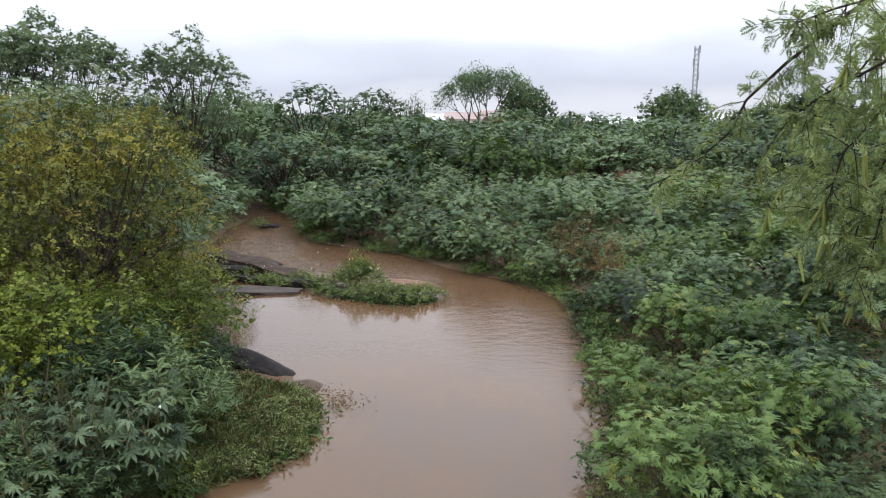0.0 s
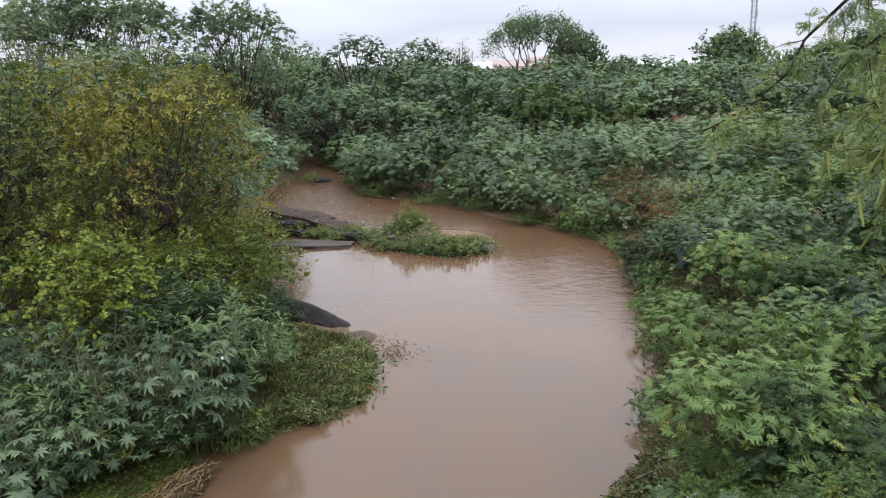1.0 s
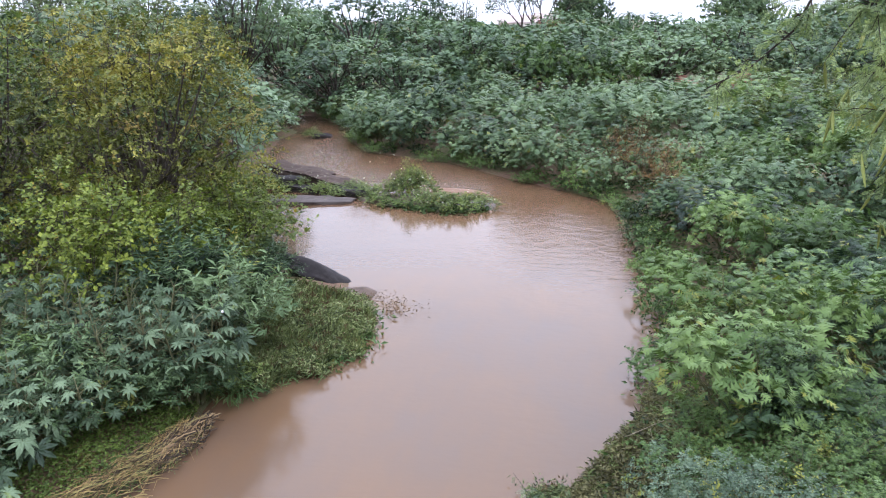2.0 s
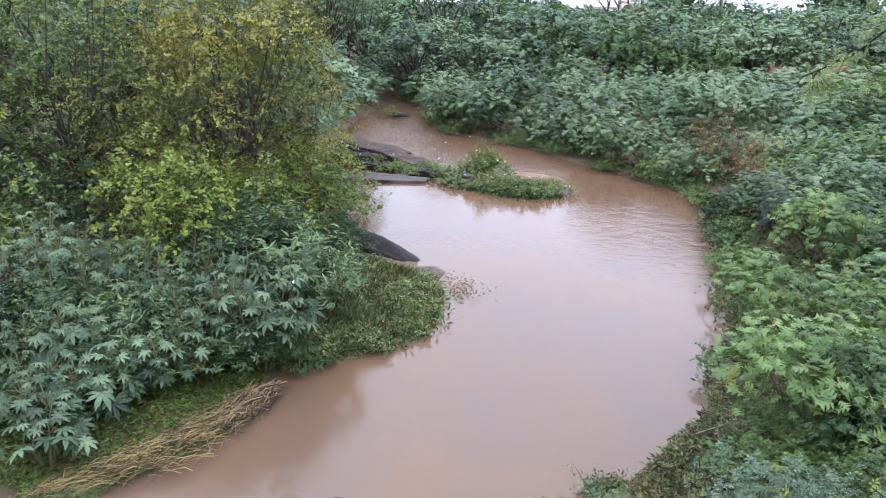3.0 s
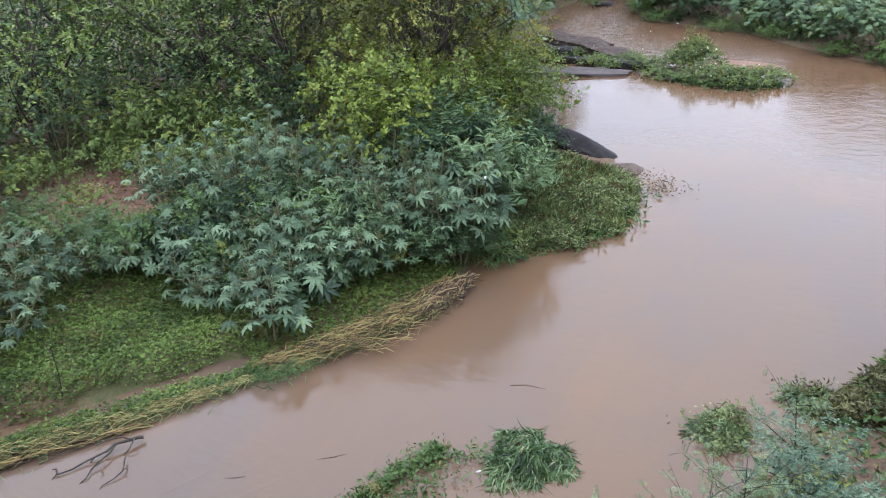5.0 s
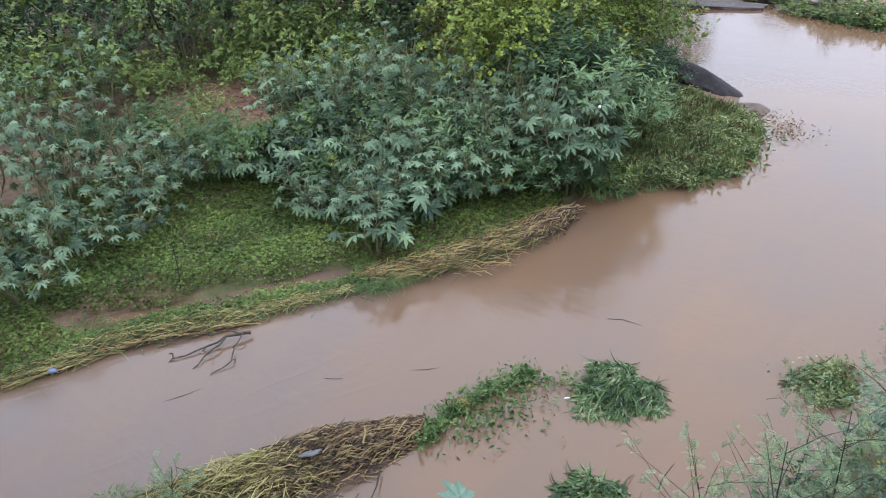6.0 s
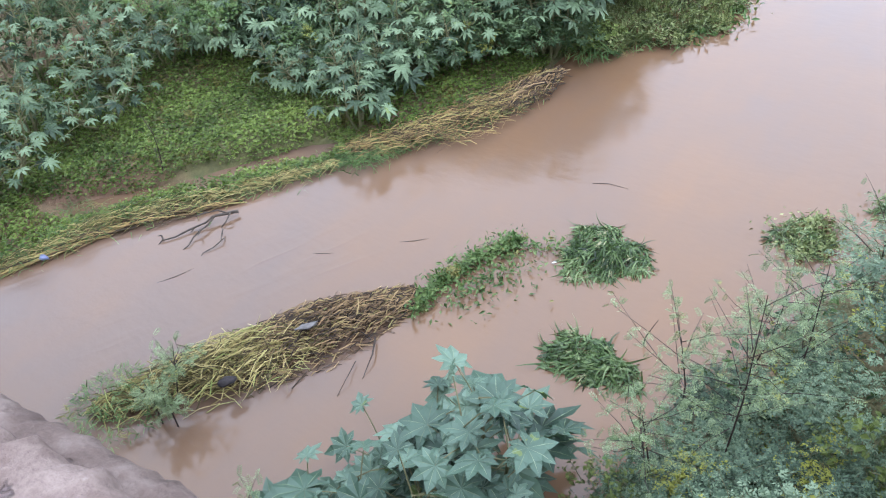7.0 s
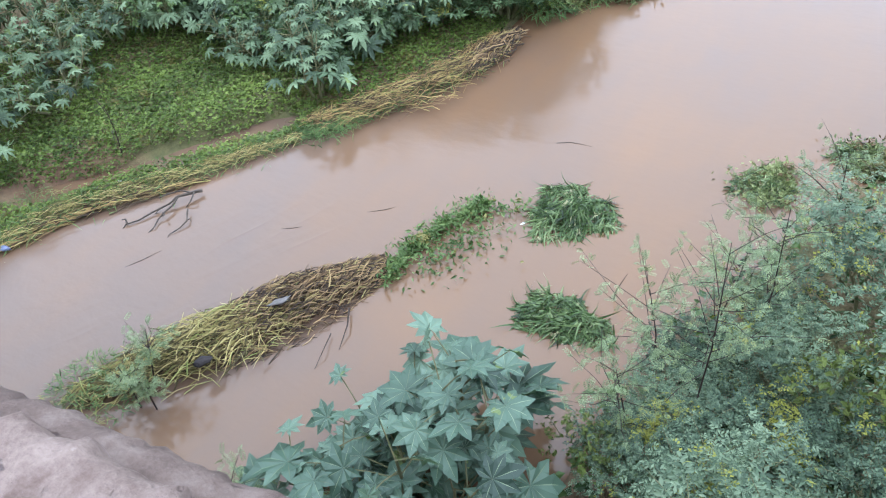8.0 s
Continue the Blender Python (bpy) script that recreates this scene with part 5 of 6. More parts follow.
# distant woods, uncountable
rng = np.random.default_rng(600)
far = Bag()
for k in range(330):
    x = rng.uniform(-1, 1)
    y = rng.uniform(58, 104)
    cx, cz = x * (0.66 * y + 6), rng.uniform(2.6, 4.6)
    if k < 110:
        cx, y = -85 + 1.6 * k + rng.uniform(-0.4, 0.4), rng.uniform(104, 118)
        cz = rng.uniform(3.4, 4.0) if -12 < cx < 2 or 11 < cx < 17 else rng.uniform(4.3, 5.5)
    m = 130
    d = unit(rng.normal(0, 1, (m, 3)))
    d[:, 2] = np.abs(d[:, 2]) - 0.25
    pos = np.array([cx, y, float(land(cx, y)) + cz * 0.45]) + d * np.array([2.2, 2.2, cz * 0.55]) * rng.uniform(0.75, 1.0, (m, 1))
    scatter(far, LEAF2, pos, unit(rng.normal(0, 1, (m, 3))), unit(d + rng.normal(0, 0.4, (m, 3)) + [0, 0, 0.6]), rng.uniform(0.45, 0.85, m))
solo("distant_woods", far.mesh("distant_woods"), M_FAR, "distant green scrub woods beyond the tree belt", "woods", kind="stuff")


# ---- houses and mast beyond the woods ----
def box(bm, lo, hi):
    geo = bmesh.ops.create_cube(bm, size=1.0)
    lo, hi = Vector(lo), Vector(hi)
    size = hi - lo
    bmesh.ops.transform(bm, matrix=Matrix.Translation((lo + hi) / 2) @ Matrix.Diagonal((size.x, size.y, size.z, 1)), verts=geo["verts"])
    return bm


def house(place, wide, deep, tall, wall, roof, label, flat=False):
    root = thing("house", place, label, "house", "distant houses")
    n = max(2, int(wide / 3))
    step = wide / n
    # the front wall: solid blocks round real openings
    bm = bmesh.new()
    xs = [-wide / 2] + [x for k in range(n) for x in (-wide / 2 + (k + 0.3) * step, -wide / 2 + (k + 0.7) * step)] + [wide / 2]
    front = -deep / 2
    box(bm, (-wide / 2, front, 0), (wide / 2, front + 0.2, tall * 0.35))
    box(bm, (-wide / 2, front, tall * 0.75), (wide / 2, front + 0.2, tall))
    for c in range(0, len(xs) - 1, 2):
        box(bm, (xs[c], front, tall * 0.35), (xs[c + 1], front + 0.2, tall * 0.75))
    part("front_wall", bm, wall, root)
    for lo, hi in (((-wide / 2, -deep / 2 + 0.22, 0), (-wide / 2 + 0.2, deep / 2, tall)), ((wide / 2 - 0.2, -deep / 2 + 0.22, 0), (wide / 2, deep / 2, tall)), ((-wide / 2 + 0.2, deep / 2 - 0.2, 0), (wide / 2 - 0.2, deep / 2, tall))):
        part("side_wall", box(bmesh.new(), lo, hi), wall, root)
    bm = bmesh.new()
    if flat:
        box(bm, (-wide / 2 - 0.2, -deep / 2 - 0.2, tall), (wide / 2 + 0.2, deep / 2 + 0.2, tall + 0.25))
    else:
        v = [bm.verts.new(p) for p in ((-wide / 2 - 0.4, -deep / 2 - 0.4, tall), (wide / 2 + 0.4, -deep / 2 - 0.4, tall), (wide / 2 + 0.4, deep / 2 + 0.4, tall), (-wide / 2 - 0.4, deep / 2 + 0.4, tall), (-wide / 2 - 0.4, 0, tall + deep * 0.22), (wide / 2 + 0.4, 0, tall + deep * 0.22))]
        for f in ((0, 1, 5, 4), (2, 3, 4, 5), (0, 4, 3), (1, 2, 5), (0, 3, 2, 1)):
            bm.faces.new([v[i] for i in f])
    part("roof", bm, roof, root)
    for k in range(n):
        bm = bmesh.new()
        x = -wide / 2 + k * step
        box(bm, (x + step * 0.3, -deep / 2 + 0.08, tall * 0.35), (x + step * 0.7, -deep / 2 + 0.12, tall * 0.75))
        part("window", bm, M_DARKPANE, root)


HZ = 1.4
house((-9.0, 150, HZ), 7, 6, 3.0, M_WALLPAINT, M_ROOFTILE, "distant pale house with a clay tile roof")
house((-2.5, 152, HZ), 6, 6, 3.4, M_BRICKWALL, M_ROOFTILE, "distant bare brick house with a clay tile roof")
house((-15.5, 155, HZ), 6, 6, 2.6, M_WALLPAINT, M_TINROOF, "distant pale house with a sheet roof")
house((2.5, 160, HZ), 5, 6, 3.6, M_WALLPAINT, M_TINROOF, "distant pale flat-roofed house", True)
house((21.5, 158, HZ - 0.6), 12, 6, 2.9, M_WALLPAINT, M_TINROOF, "distant long shed with a pale sheet roof")
house((43.0, 160, HZ), 8, 8, 3.0, M_WALLPAINT, M_TINROOF, "distant pale house with a sheet roof")


def mast(place, tall, wide):
    root = thing("radio_mast", place, "tall grey lattice mast with antennas beyond the trees", "mast")
    legs = [(-wide / 2, -wide / 2), (wide / 2, -wide / 2), (wide / 2, wide / 2), (-wide / 2, wide / 2)]
    for x, y in legs:
        part("leg", Bag().tube([(x, y, -0.5), (x, y, tall)], [0.09, 0.07], 5).mesh("leg"), M_MAST, root)
    lattice = Bag()
    for k in range(int(tall / 0.9)):
        z = k * 0.9
        for a, b in zip(legs, legs[1:] + legs[:1]):
            lattice.tube([(*a, z), (*b, z + 0.9)], 0.035, 3)
            lattice.tube([(*b, z), (*a, z + 0.9)], 0.035, 3)
    part("bracing", lattice.mesh("bracing"), M_MAST, root)
    for z, s in ((tall - 1.2, 1), (tall - 3.5, -1), (tall - 6, 1)):
        bm = bmesh.new()
        box(bm, (s * wide * 0.5, -0.15, z), (s * (wide * 0.5 + 0.25), 0.15, z + 1.3))
        part("antenna", bm, M_MAST, root)


mast((33.7, 146.2, 1.6), 16.4, 0.75)


# ---- parapet of the bridge on which the camera rests ----
def parapet():
    root = thing("bridge", (0, 0, 3.3), "weathered concrete bridge with a low pitted parapet", "bridge", kind="structure")
    along, out = unit(np.array([1.0, 0.13, 0])), unit(np.array([-0.13, 1.0, 0]))
    start = np.array([-0.36, 0.081, -0.083])
    base = [(-0.30, 3.3), (-0.30, 4.40), (-0.27, 4.42), (-0.10, 4.42), (-0.02, 4.42), (0.0, 4.418), (0.012, 4.416), (0.026, 4.413), (0.040, 4.409), (0.052, 4.402), (0.062, 4.388), (0.066, 4.35), (0.066, 4.1), (0.066, 3.3)]
    cap = [(-0.285, 4.4), (-0.28, 4.44), (-0.26, 4.452), (-0.2, 4.454), (-0.133, 4.453), (-0.093, 4.452), (-0.058, 4.452), (-0.033, 4.451), (-0.013, 4.45), (0.005, 4.447), (0.017, 4.438), (0.023, 4.424), (0.025, 4.405)]
    s = np.concatenate([np.linspace(-14, -1.3, 30), np.arange(-1.25, 1.8, 0.009), np.linspace(1.85, 14, 30)])
    for name, profile, material, rag, label in (("parapet_wall", base, M_EDGE, 0.4, "dark lichen-stained concrete"), ("mortar_cap", cap, M_CONCRETE, 1.5, "pale pitted mortar with a broken edge")):
        v = []
        for a in s:
            for k, (w, z) in enumerate(profile):
                p = start + along * a + out * w + np.array([0, 0, z])
                q = Vector(p)
                if k > 1 and z > 4.2:
                    g = 0.002 * noise.noise(q * 11) + 0.003 * noise.noise(q * 28) + 0.003 * noise.noise(q * 70)
                    edge = max(0.0, 1 + w * 12) if w < 0 else 1.0
                    wander = 0.012 * noise.noise(Vector((a * 6, 3, 0))) + 0.012 * noise.noise(Vector((a * 17, 7, 0))) + 0.007 * noise.noise(Vector((a * 48, 5, 0)))
                    p = p + np.array([0, 0, g * 0.6]) + out * ((g + wander * rag + 0.004 * noise.noise(q * 45)) * edge)
                v.append(p - np.array([0, 0, 3.3]))
        m = len(profile)
        i = np.arange(len(s) - 1)[:, None] * m + np.arange(m - 1)[None]
        a0, b0, c0, d0 = i.ravel(), i.ravel() + 1, i.ravel() + m + 1, i.ravel() + m
        part(name, tri_mesh(name, v, np.concatenate([np.stack([a0, c0, b0], 1), np.stack([a0, d0, c0], 1)]), True), material, root, label)
    bm = bmesh.new()
    box(bm, (-14, -7.5, -0.45), (14, 0.14, 0.0))
    bmesh.ops.transform(bm, matrix=Matrix.Rotation(0.1293, 4, "Z"), verts=bm.verts)
    part("deck", bm, M_CONCRETE, root)
    for x in (-13.0, 8.0):
        bm = bmesh.new()
        box(bm, (x, -7.0, -4.2), (x + 4.0, -0.6, -0.45))
        bmesh.ops.transform(bm, matrix=Matrix.Rotation(0.1293, 4, "Z"), verts=bm.verts)
        part("abutment", bm, M_CONCRETE, root)


parapet()


# ---- rocks ----
def rock(place, size, turn, tilt, seed, material, label, detail=4, rough=0.22, flat=9.0):
    bm = bmesh.new()
    bmesh.ops.create_icosphere(bm, subdivisions=detail, radius=1.0)
    for v in bm.verts:
        q = v.co * 1.1 + Vector((seed * 3.1, seed * 1.7, 0))
        v.co *= 1 + rough * noise.noise(q) + rough * 0.4 * noise.noise(q * 2.7) + rough * 0.15 * noise.noise(q * 7)
        top = min(v.co.z, flat + 0.12 * noise.noise(q * 2.0))
        v.co = Vector((v.co.x * size[0], v.co.y * size[1], top * size[2]))
    for f in bm.faces:
        f.smooth = flat > 5
    ob = solo("rock", bm, material, label, "rock", "river rocks")
    ob.matrix_basis = Matrix.Translation(place) @ Euler((0, radians(tilt), radians(turn))).to_matrix().to_4x4()


rock((-4.72, 13.95, 0.12), (0.88, 0.36, 0.22), -3, 24, 1, M_ROCK, "dark wet boulder sloping into the pool", 4, 0.36)
def slab(place, size, turn, tilt, seed, material, label):
    """A blocky stone with a flat top, chipped edges and a ragged foot."""
    bm = bmesh.new()
    bmesh.ops.create_cube(bm, size=2.0)
    bmesh.ops.subdivide_edges(bm, edges=bm.edges[:], cuts=9, use_grid_fill=True)
    for v in bm.verts:
        q = Vector((v.co.x * size[0], v.co.y * size[1], v.co.z * size[2])) + Vector((seed * 5.3, seed * 2.1, 0))
        taper = 1 - 0.55 * max(0.0, v.co.x) ** 2 - 0.25 * max(0.0, -v.co.x) ** 2
        corner = (abs(v.co.x) ** 8 + abs(v.co.y) ** 8) * 0.10
        rag = 0.20 * noise.noise(q * 1.6) + 0.12 * noise.noise(q * 4.2) + 0.06 * noise.noise(q * 10)
        v.co = Vector((v.co.x * size[0] * (1 + 0.5 * rag), v.co.y * size[1] * taper * (1 + 1.6 * rag), (v.co.z - corner * v.co.z) * size[2] * (1 + (1.5 if v.co.z > 0 else 0.5) * rag)))
    ob = solo("ledge_stone", bm, material, label, "rock", "river rocks")
    ob.matrix_basis = Matrix.Translation(place) @ Euler((0, radians(tilt), radians(turn))).to_matrix().to_4x4()


slab((-7.25, 20.6, 0.0), (1.45, 0.42, 0.10), 6, 1, 2, M_SLAB, "flat pale grey stone slab at the water line")
slab((-8.6, 23.9, 0.16), (1.35, 0.5, 0.20), -24, 4, 3, M_LEDGE, "brown stone of the ledge across the stream")
slab((-7.0, 22.7, 0.10), (1.1, 0.4, 0.18), -30, 6, 4, M_LEDGE, "brown stone of the ledge across the stream")
slab((-9.0, 22.9, 0.05), (1.0, 0.35, 0.22), -18, 0, 5, M_ROCK, "dark stone of the ledge across the stream")
slab((-6.1, 21.75, -0.02), (0.7, 0.35, 0.2), -25, 0, 6, M_ROCK, "dark stone of the ledge across the stream")
slab((-7.6, 22.0, -0.02), (1.0, 0.25, 0.18), -20, 0, 13, M_ROCK, "dark stone of the ledge across the stream")
rock((-3.2, 22.35, -0.08), (1.25, 0.55, 0.17), -4, 0, 7, M_SAND, "low bar of wet red sand behind the islet", 4, 0.12)
rock((-4.3, 21.0, -0.18), (1.9, 0.8, 0.28), -12, 0, 8, M_MUD, "low mud islet carrying green plants", 4, 0.2)
rock((-2.6, 20.2, -0.16), (1.0, 0.45, 0.2), -5, 0, 9, M_MUD, "low mud islet carrying green plants", 4, 0.2)
rock((-3.75, 13.2, -0.05), (0.45, 0.42, 0.14), 30, 0, 10, M_MUD, "muddy lump of flood debris by the boulder", 4, 0.3)
rock((-10.6, 33.0, -0.02), (0.5, 0.3, 0.2), 30, 0, 11, M_ROCK, "dark stone in the upstream channel")
rock((9.2, 24.4, 0.55), (1.3, 0.8, 0.55), 20, 0, 12, M_REDROOT, "bare mound of brown earth among the shrubs", 4, 0.3)

islet = bush("islet_plant", 220, [(0, 0, 0.35, 0.45, 0.35), (0.45, 0.1, 0.25, 0.4, 0.28), (-0.4, 0.1, 0.3, 0.4, 0.3)], 90, 7, 0.24, 0.105, YL, M_BROAD,
             "leafy green water plant on the islet", "plant", 0.01, M_STEM, "plants of the islet", low=-0.3)
for x, y, size, tall in ((-5.2, 21.3, 0.8, 0.7), (-4.75, 21.6, 0.9, 1.0), (-4.2, 21.4, 0.9, 1.2), (-3.7, 20.9, 0.8, 0.9), (-3.4, 20.1, 0.8, 0.8), (-2.9, 20.0, 0.8, 0.8), (-2.4, 20.1, 0.8, 0.8), (-2.0, 20.4, 0.6, 0.7), (-5.9, 21.6, 0.7, 0.7), (-6.6, 22.0, 0.5, 0.7), (-10.9, 32.6, 0.8, 0.8), (-4.9, 20.5, 0.7, 0.5), (-4.2, 20.4, 0.7, 0.5), (-7.3, 21.8, 0.6, 0.6), (-8.2, 21.9, 0.5, 0.5), (-6.5, 21.4, 0.6, 0.6), (-2.7, 20.6, 0.8, 0.6), (-3.2, 20.6, 0.7, 0.7)):
    copy_thing(islet, placed(x, y, 0.0, rng.uniform(0, 360), size, tall))
for x, y, size, tall in ((-4.4, 21.6, 0.75, 1.9), (-4.1, 21.8, 0.6, 1.9), (-7.0, 21.6, 0.6, 0.9), (-7.9, 22.4, 0.6, 0.8), (-8.8, 22.3, 0.6, 0.9), (-6.2, 22.3, 0.6, 0.8)):
    copy_thing(islet, placed(x, y, 0.0, rng.uniform(0, 360), size, tall))
islet.matrix_basis = placed(-2.2, 20.9, 0.0, 0, 0.6, 0.8)
bloom = bush("flowering_weed", 221, [(0, 0, 0.4, 0.5, 0.4), (0.5, 0.1, 0.3, 0.4, 0.3), (-0.45, 0.1, 0.3, 0.4, 0.3)], 16, 1, 0.24, 0.07, OVAL, M_FLOWER,
             "water weed with small white flowers on the islet", "plant", 0.008, M_STEM, "flowering weeds", low=-0.1)
for x, y, size in ((-4.3, 21.5, 1.0), (-3.0, 20.0, 0.9), (-2.4, 20.0, 0.8), (-8.2, 22.2, 0.9), (-9.0, 22.6, 0.8), (-7.2, 21.7, 0.8), (-5.3, 21.0, 0.8), (-3.6, 20.2, 0.8)):
    copy_thing(bloom, placed(x, y, 0.02, rng.uniform(0, 360), size, 1.0))
bloom.matrix_basis = placed(-4.7, 21.4, 0.02, 0, 1.1, 1.5)


# ---- low growth on the banks ----
def leaf_carpet(name, seed, n, region, template, material, size, high, label, category, tilt=0.5):
    """Many small leaves at slightly different heights over a stretch of ground."""
    rng = np.random.default_rng(seed)
    xs, ys = rng.uniform(*region[0], n * 4), rng.uniform(*region[1], n * 4)
    d = off_river(xs, ys)
    keep = region[2](xs, ys, d)
    xs, ys = xs[keep][:n], ys[keep][:n]
    m = len(xs)
    lump = 0.5 + 0.5 * np.sin(2.3 * xs + 1.1 * ys) * np.sin(1.7 * ys - 2.9 * xs)
    z = np.maximum(land(xs, ys), 0.0) + high * rng.uniform(0.05, 1.0, m) * (0.45 + 0.55 * lump)
    a = rng.uniform(0, 2 * np.pi, m)
    ax = np.stack([np.cos(a), np.sin(a), rng.normal(0.15, 0.3, m)], -1)
    bag = scatter(Bag(), template, np.stack([xs, ys, z], -1), ax, unit(rng.normal(0, tilt, (m, 3)) + [0, 0, 1.0]), size * rng.uniform(0.6, 1.3, m))
    return solo(name, bag.mesh(name), material, label, category, kind="stuff")


def weed_zone(x, y, d):
    bare = np.hypot(x + 11.6, y - 7.9) < 1.7
    run = np.clip(((x + 7.85) * 1.85 + (y - 2.75) * 2.6) / (1.85**2 + 2.6**2), 0, 1)
    wet = np.hypot(x + 7.85 - 1.85 * run, y - 2.75 - 2.6 * run) < 0.13 + 0.05 * np.sin(14 * run)
    return (d > 0.12) & (x < -3.0) & ~bare & ~wet & (x > -14.5)


leaf_carpet("creeping_weed", 1, 88000, ((-10.8, -3.2), (0.8, 8.6), weed_zone), leaflet(0.28, 0.06, 0.08), M_GROUNDLEAF, 0.050, 0.15, "carpet of low creeping green weed on the bank", "ground cover", 0.8)
leaf_carpet("marsh_weed", 2, 17000, ((-5.4, -2.6), (9.0, 13.0), lambda x, y, d: (d > -0.18 - 0.15 * np.sin(7 * y + 3 * x)) & (x > -5.2)), leaflet(0.16), M_REED, 0.075, 0.30, "mat of narrow-leaved marsh weed on the spit", "marsh weed", 0.9)
leaf_carpet("undergrowth_weed", 3, 7000, ((-14, -5.5), (9.6, 16.0), lambda x, y, d: d > 0.1), LEAF2, M_GROUNDLEAF, 0.10, 0.16, "low green weed under the bank trees", "ground cover", 0.6)
leaf_carpet("bank_weed", 4, 14000, ((0.0, 2.6), (6.9, 9.8), lambda x, y, d: (d > -0.05) & (d < 0.85)), leaflet(0.16), M_BROWNWEED, 0.075, 0.34, "brown narrow-leaved weed at the foot of the thicket", "marsh weed", 1.0)
leaf_carpet("thicket_floor_weed", 5, 22000, ((-1.2, 13.0), (1.0, 24.0), lambda x, y, d: (d > 0.0) & (x < 0.55 * y + 1) & (np.hypot(x - 9.4, y - 23.8) > 1.7)), LEAF2, M_LUSH, 0.10, 0.35, "low green weed under the thicket shrubs", "ground cover", 0.7)


def blade_field(name, seed, n, region, long, material, label):
    """Narrow blades standing and leaning over a stretch of ground."""
    rng = np.random.default_rng(seed)
    xs, ys = rng.uniform(*region[0], n * 5), rng.uniform(*region[1], n * 5)
    keep = region[2](xs, ys, off_river(xs, ys))
    xs, ys = xs[keep][:n], ys[keep][:n]
    m = len(xs)
    tuft = 0.55 + 0.45 * np.sin(5.1 * xs + 2.0 * ys) * np.sin(4.3 * ys - 1.9 * xs)
    pos = np.stack([xs, ys, np.maximum(land(xs, ys), 0.0) + rng.uniform(0.0, 0.12, m)], -1)
    ax = unit(rng.normal(0, 0.55, (m, 3)) + [0.1, -0.2, 0.75])
    bag = scatter(Bag(), leaflet(0.075, 0.03, 0.15), pos, ax, unit(rng.normal(0, 1, (m, 3)) + [0, -0.4, 0.5]), long * rng.uniform(0.5, 1.4, m) * (0.6 + 0.6 * tuft))
    return solo(name, bag.mesh(name), material, label, "marsh weed", kind="stuff")


blade_field("spit_reeds", 11, 12000, ((-5.2, -2.7), (9.0, 12.9), lambda x, y, d: d > -0.12 - 0.12 * np.sin(6 * y + 4 * x)), 0.17, M_REED, "short upright reeds growing through the marsh weed")
blade_field("bank_reeds", 12, 5000, ((-0.2, 2.4), (6.9, 9.6), lambda x, y, d: (d > -0.1) & (d < 0.8)), 0.10, M_BROWNWEED, "short brown reeds at the foot of the thicket")


# ---- flood wrack: straw and reeds ----
def wrack(name, seed, line, wide, high, n, long, thick, material, label, loose=0.25, z0=0.02):
    """Stalks lying along a line, heaped in the middle."""
    rng = np.random.default_rng(seed)
    line = np.asarray(line, float)
    seg = np.r_[0, np.cumsum(np.hypot(*np.diff(line, axis=0).T))]
    bag = Bag()
    for _ in range(n):
        s = rng.uniform(0, seg[-1])
        c = np.array([np.interp(s, seg, line[:, 0]), np.interp(s, seg, line[:, 1])])
        e = np.array([np.interp(min(s + 0.1, seg[-1]), seg, line[:, 0]), np.interp(min(s + 0.1, seg[-1]), seg, line[:, 1])])
        b = np.array([np.interp(max(s - 0.1, 0), seg, line[:, 0]), np.interp(max(s - 0.1, 0), seg, line[:, 1])])
        t = unit(e - b)
        w = np.clip(rng.normal(0, 0.42), -1, 1)
        taper = min(1.0, 0.35 + 1.6 * min(s, seg[-1] - s) / seg[-1])
        p = c + np.array([-t[1], t[0]]) * w * wide * taper
        ang = np.arctan2(t[1], t[0]) + rng.normal(0, loose)
        h = z0 + high * (1 - w * w) * rng.uniform(0.15, 1.0) * taper
        L = long * rng.uniform(0.4, 1.2)
        d = np.array([np.cos(ang), np.sin(ang)]) * L / 2
        lift = rng.normal(0, 0.02, 2)
        pts = [(*(p - d), max(0.0, h + lift[0] - 0.02)), (*(p + rng.normal(0, 0.015, 2)), h + 0.015), (*(p + d), max(0.0, h + lift[1] - 0.02))]
        r = thick * rng.uniform(0.6, 1.3)
        bag.tube(pts, [r, r, r * 0.6], 4)
    return solo(name, bag.mesh(name), material, label, "flood debris", "flood wrack", kind="stuff")


EDGE = [(-4.45, 8.15), (-4.55, 7.3), (-4.8, 6.55), (-5.2, 5.95), (-5.6, 5.4)]
wrack("straw_wrack", 1, EDGE, 0.48, 0.11, 1500, 0.32, 0.0036, M_STRAW, "swathe of wet golden straw washed along the bank", 0.5, 0.10)
wrack("reed_wrack", 2, [(-4.35, 8.3), (-4.4, 7.7), (-4.52, 7.1)], 0.28, 0.16, 560, 0.30, 0.0068, M_STRAWDARK, "swathe of brown reeds washed against the bank", 0.35, 0.06)
wrack("straw_wrack", 3, [(-5.6, 5.15), (-6.05, 4.45), (-6.6, 3.7), (-7.1, 3.05), (-7.4, 2.2), (-7.8, 1.0)], 0.25, 0.09, 1150, 0.30, 0.0032, M_STRAWGREEN, "swathe of yellow-green straw washed along the bank", 0.4, 0.05)
wrack("reed_wrack", 4, [(-6.15, 4.0), (-6.75, 3.25), (-7.1, 2.7), (-7.4, 1.9)], 0.13, 0.07, 130, 0.5, 0.007, M_STRAW, "swathe of pale reeds at the water line", 0.12, 0.02)
RAFT = [(-4.85, 1.35), (-4.45, 1.95), (-4.05, 2.65), (-3.75, 3.2), (-3.4, 3.85)]
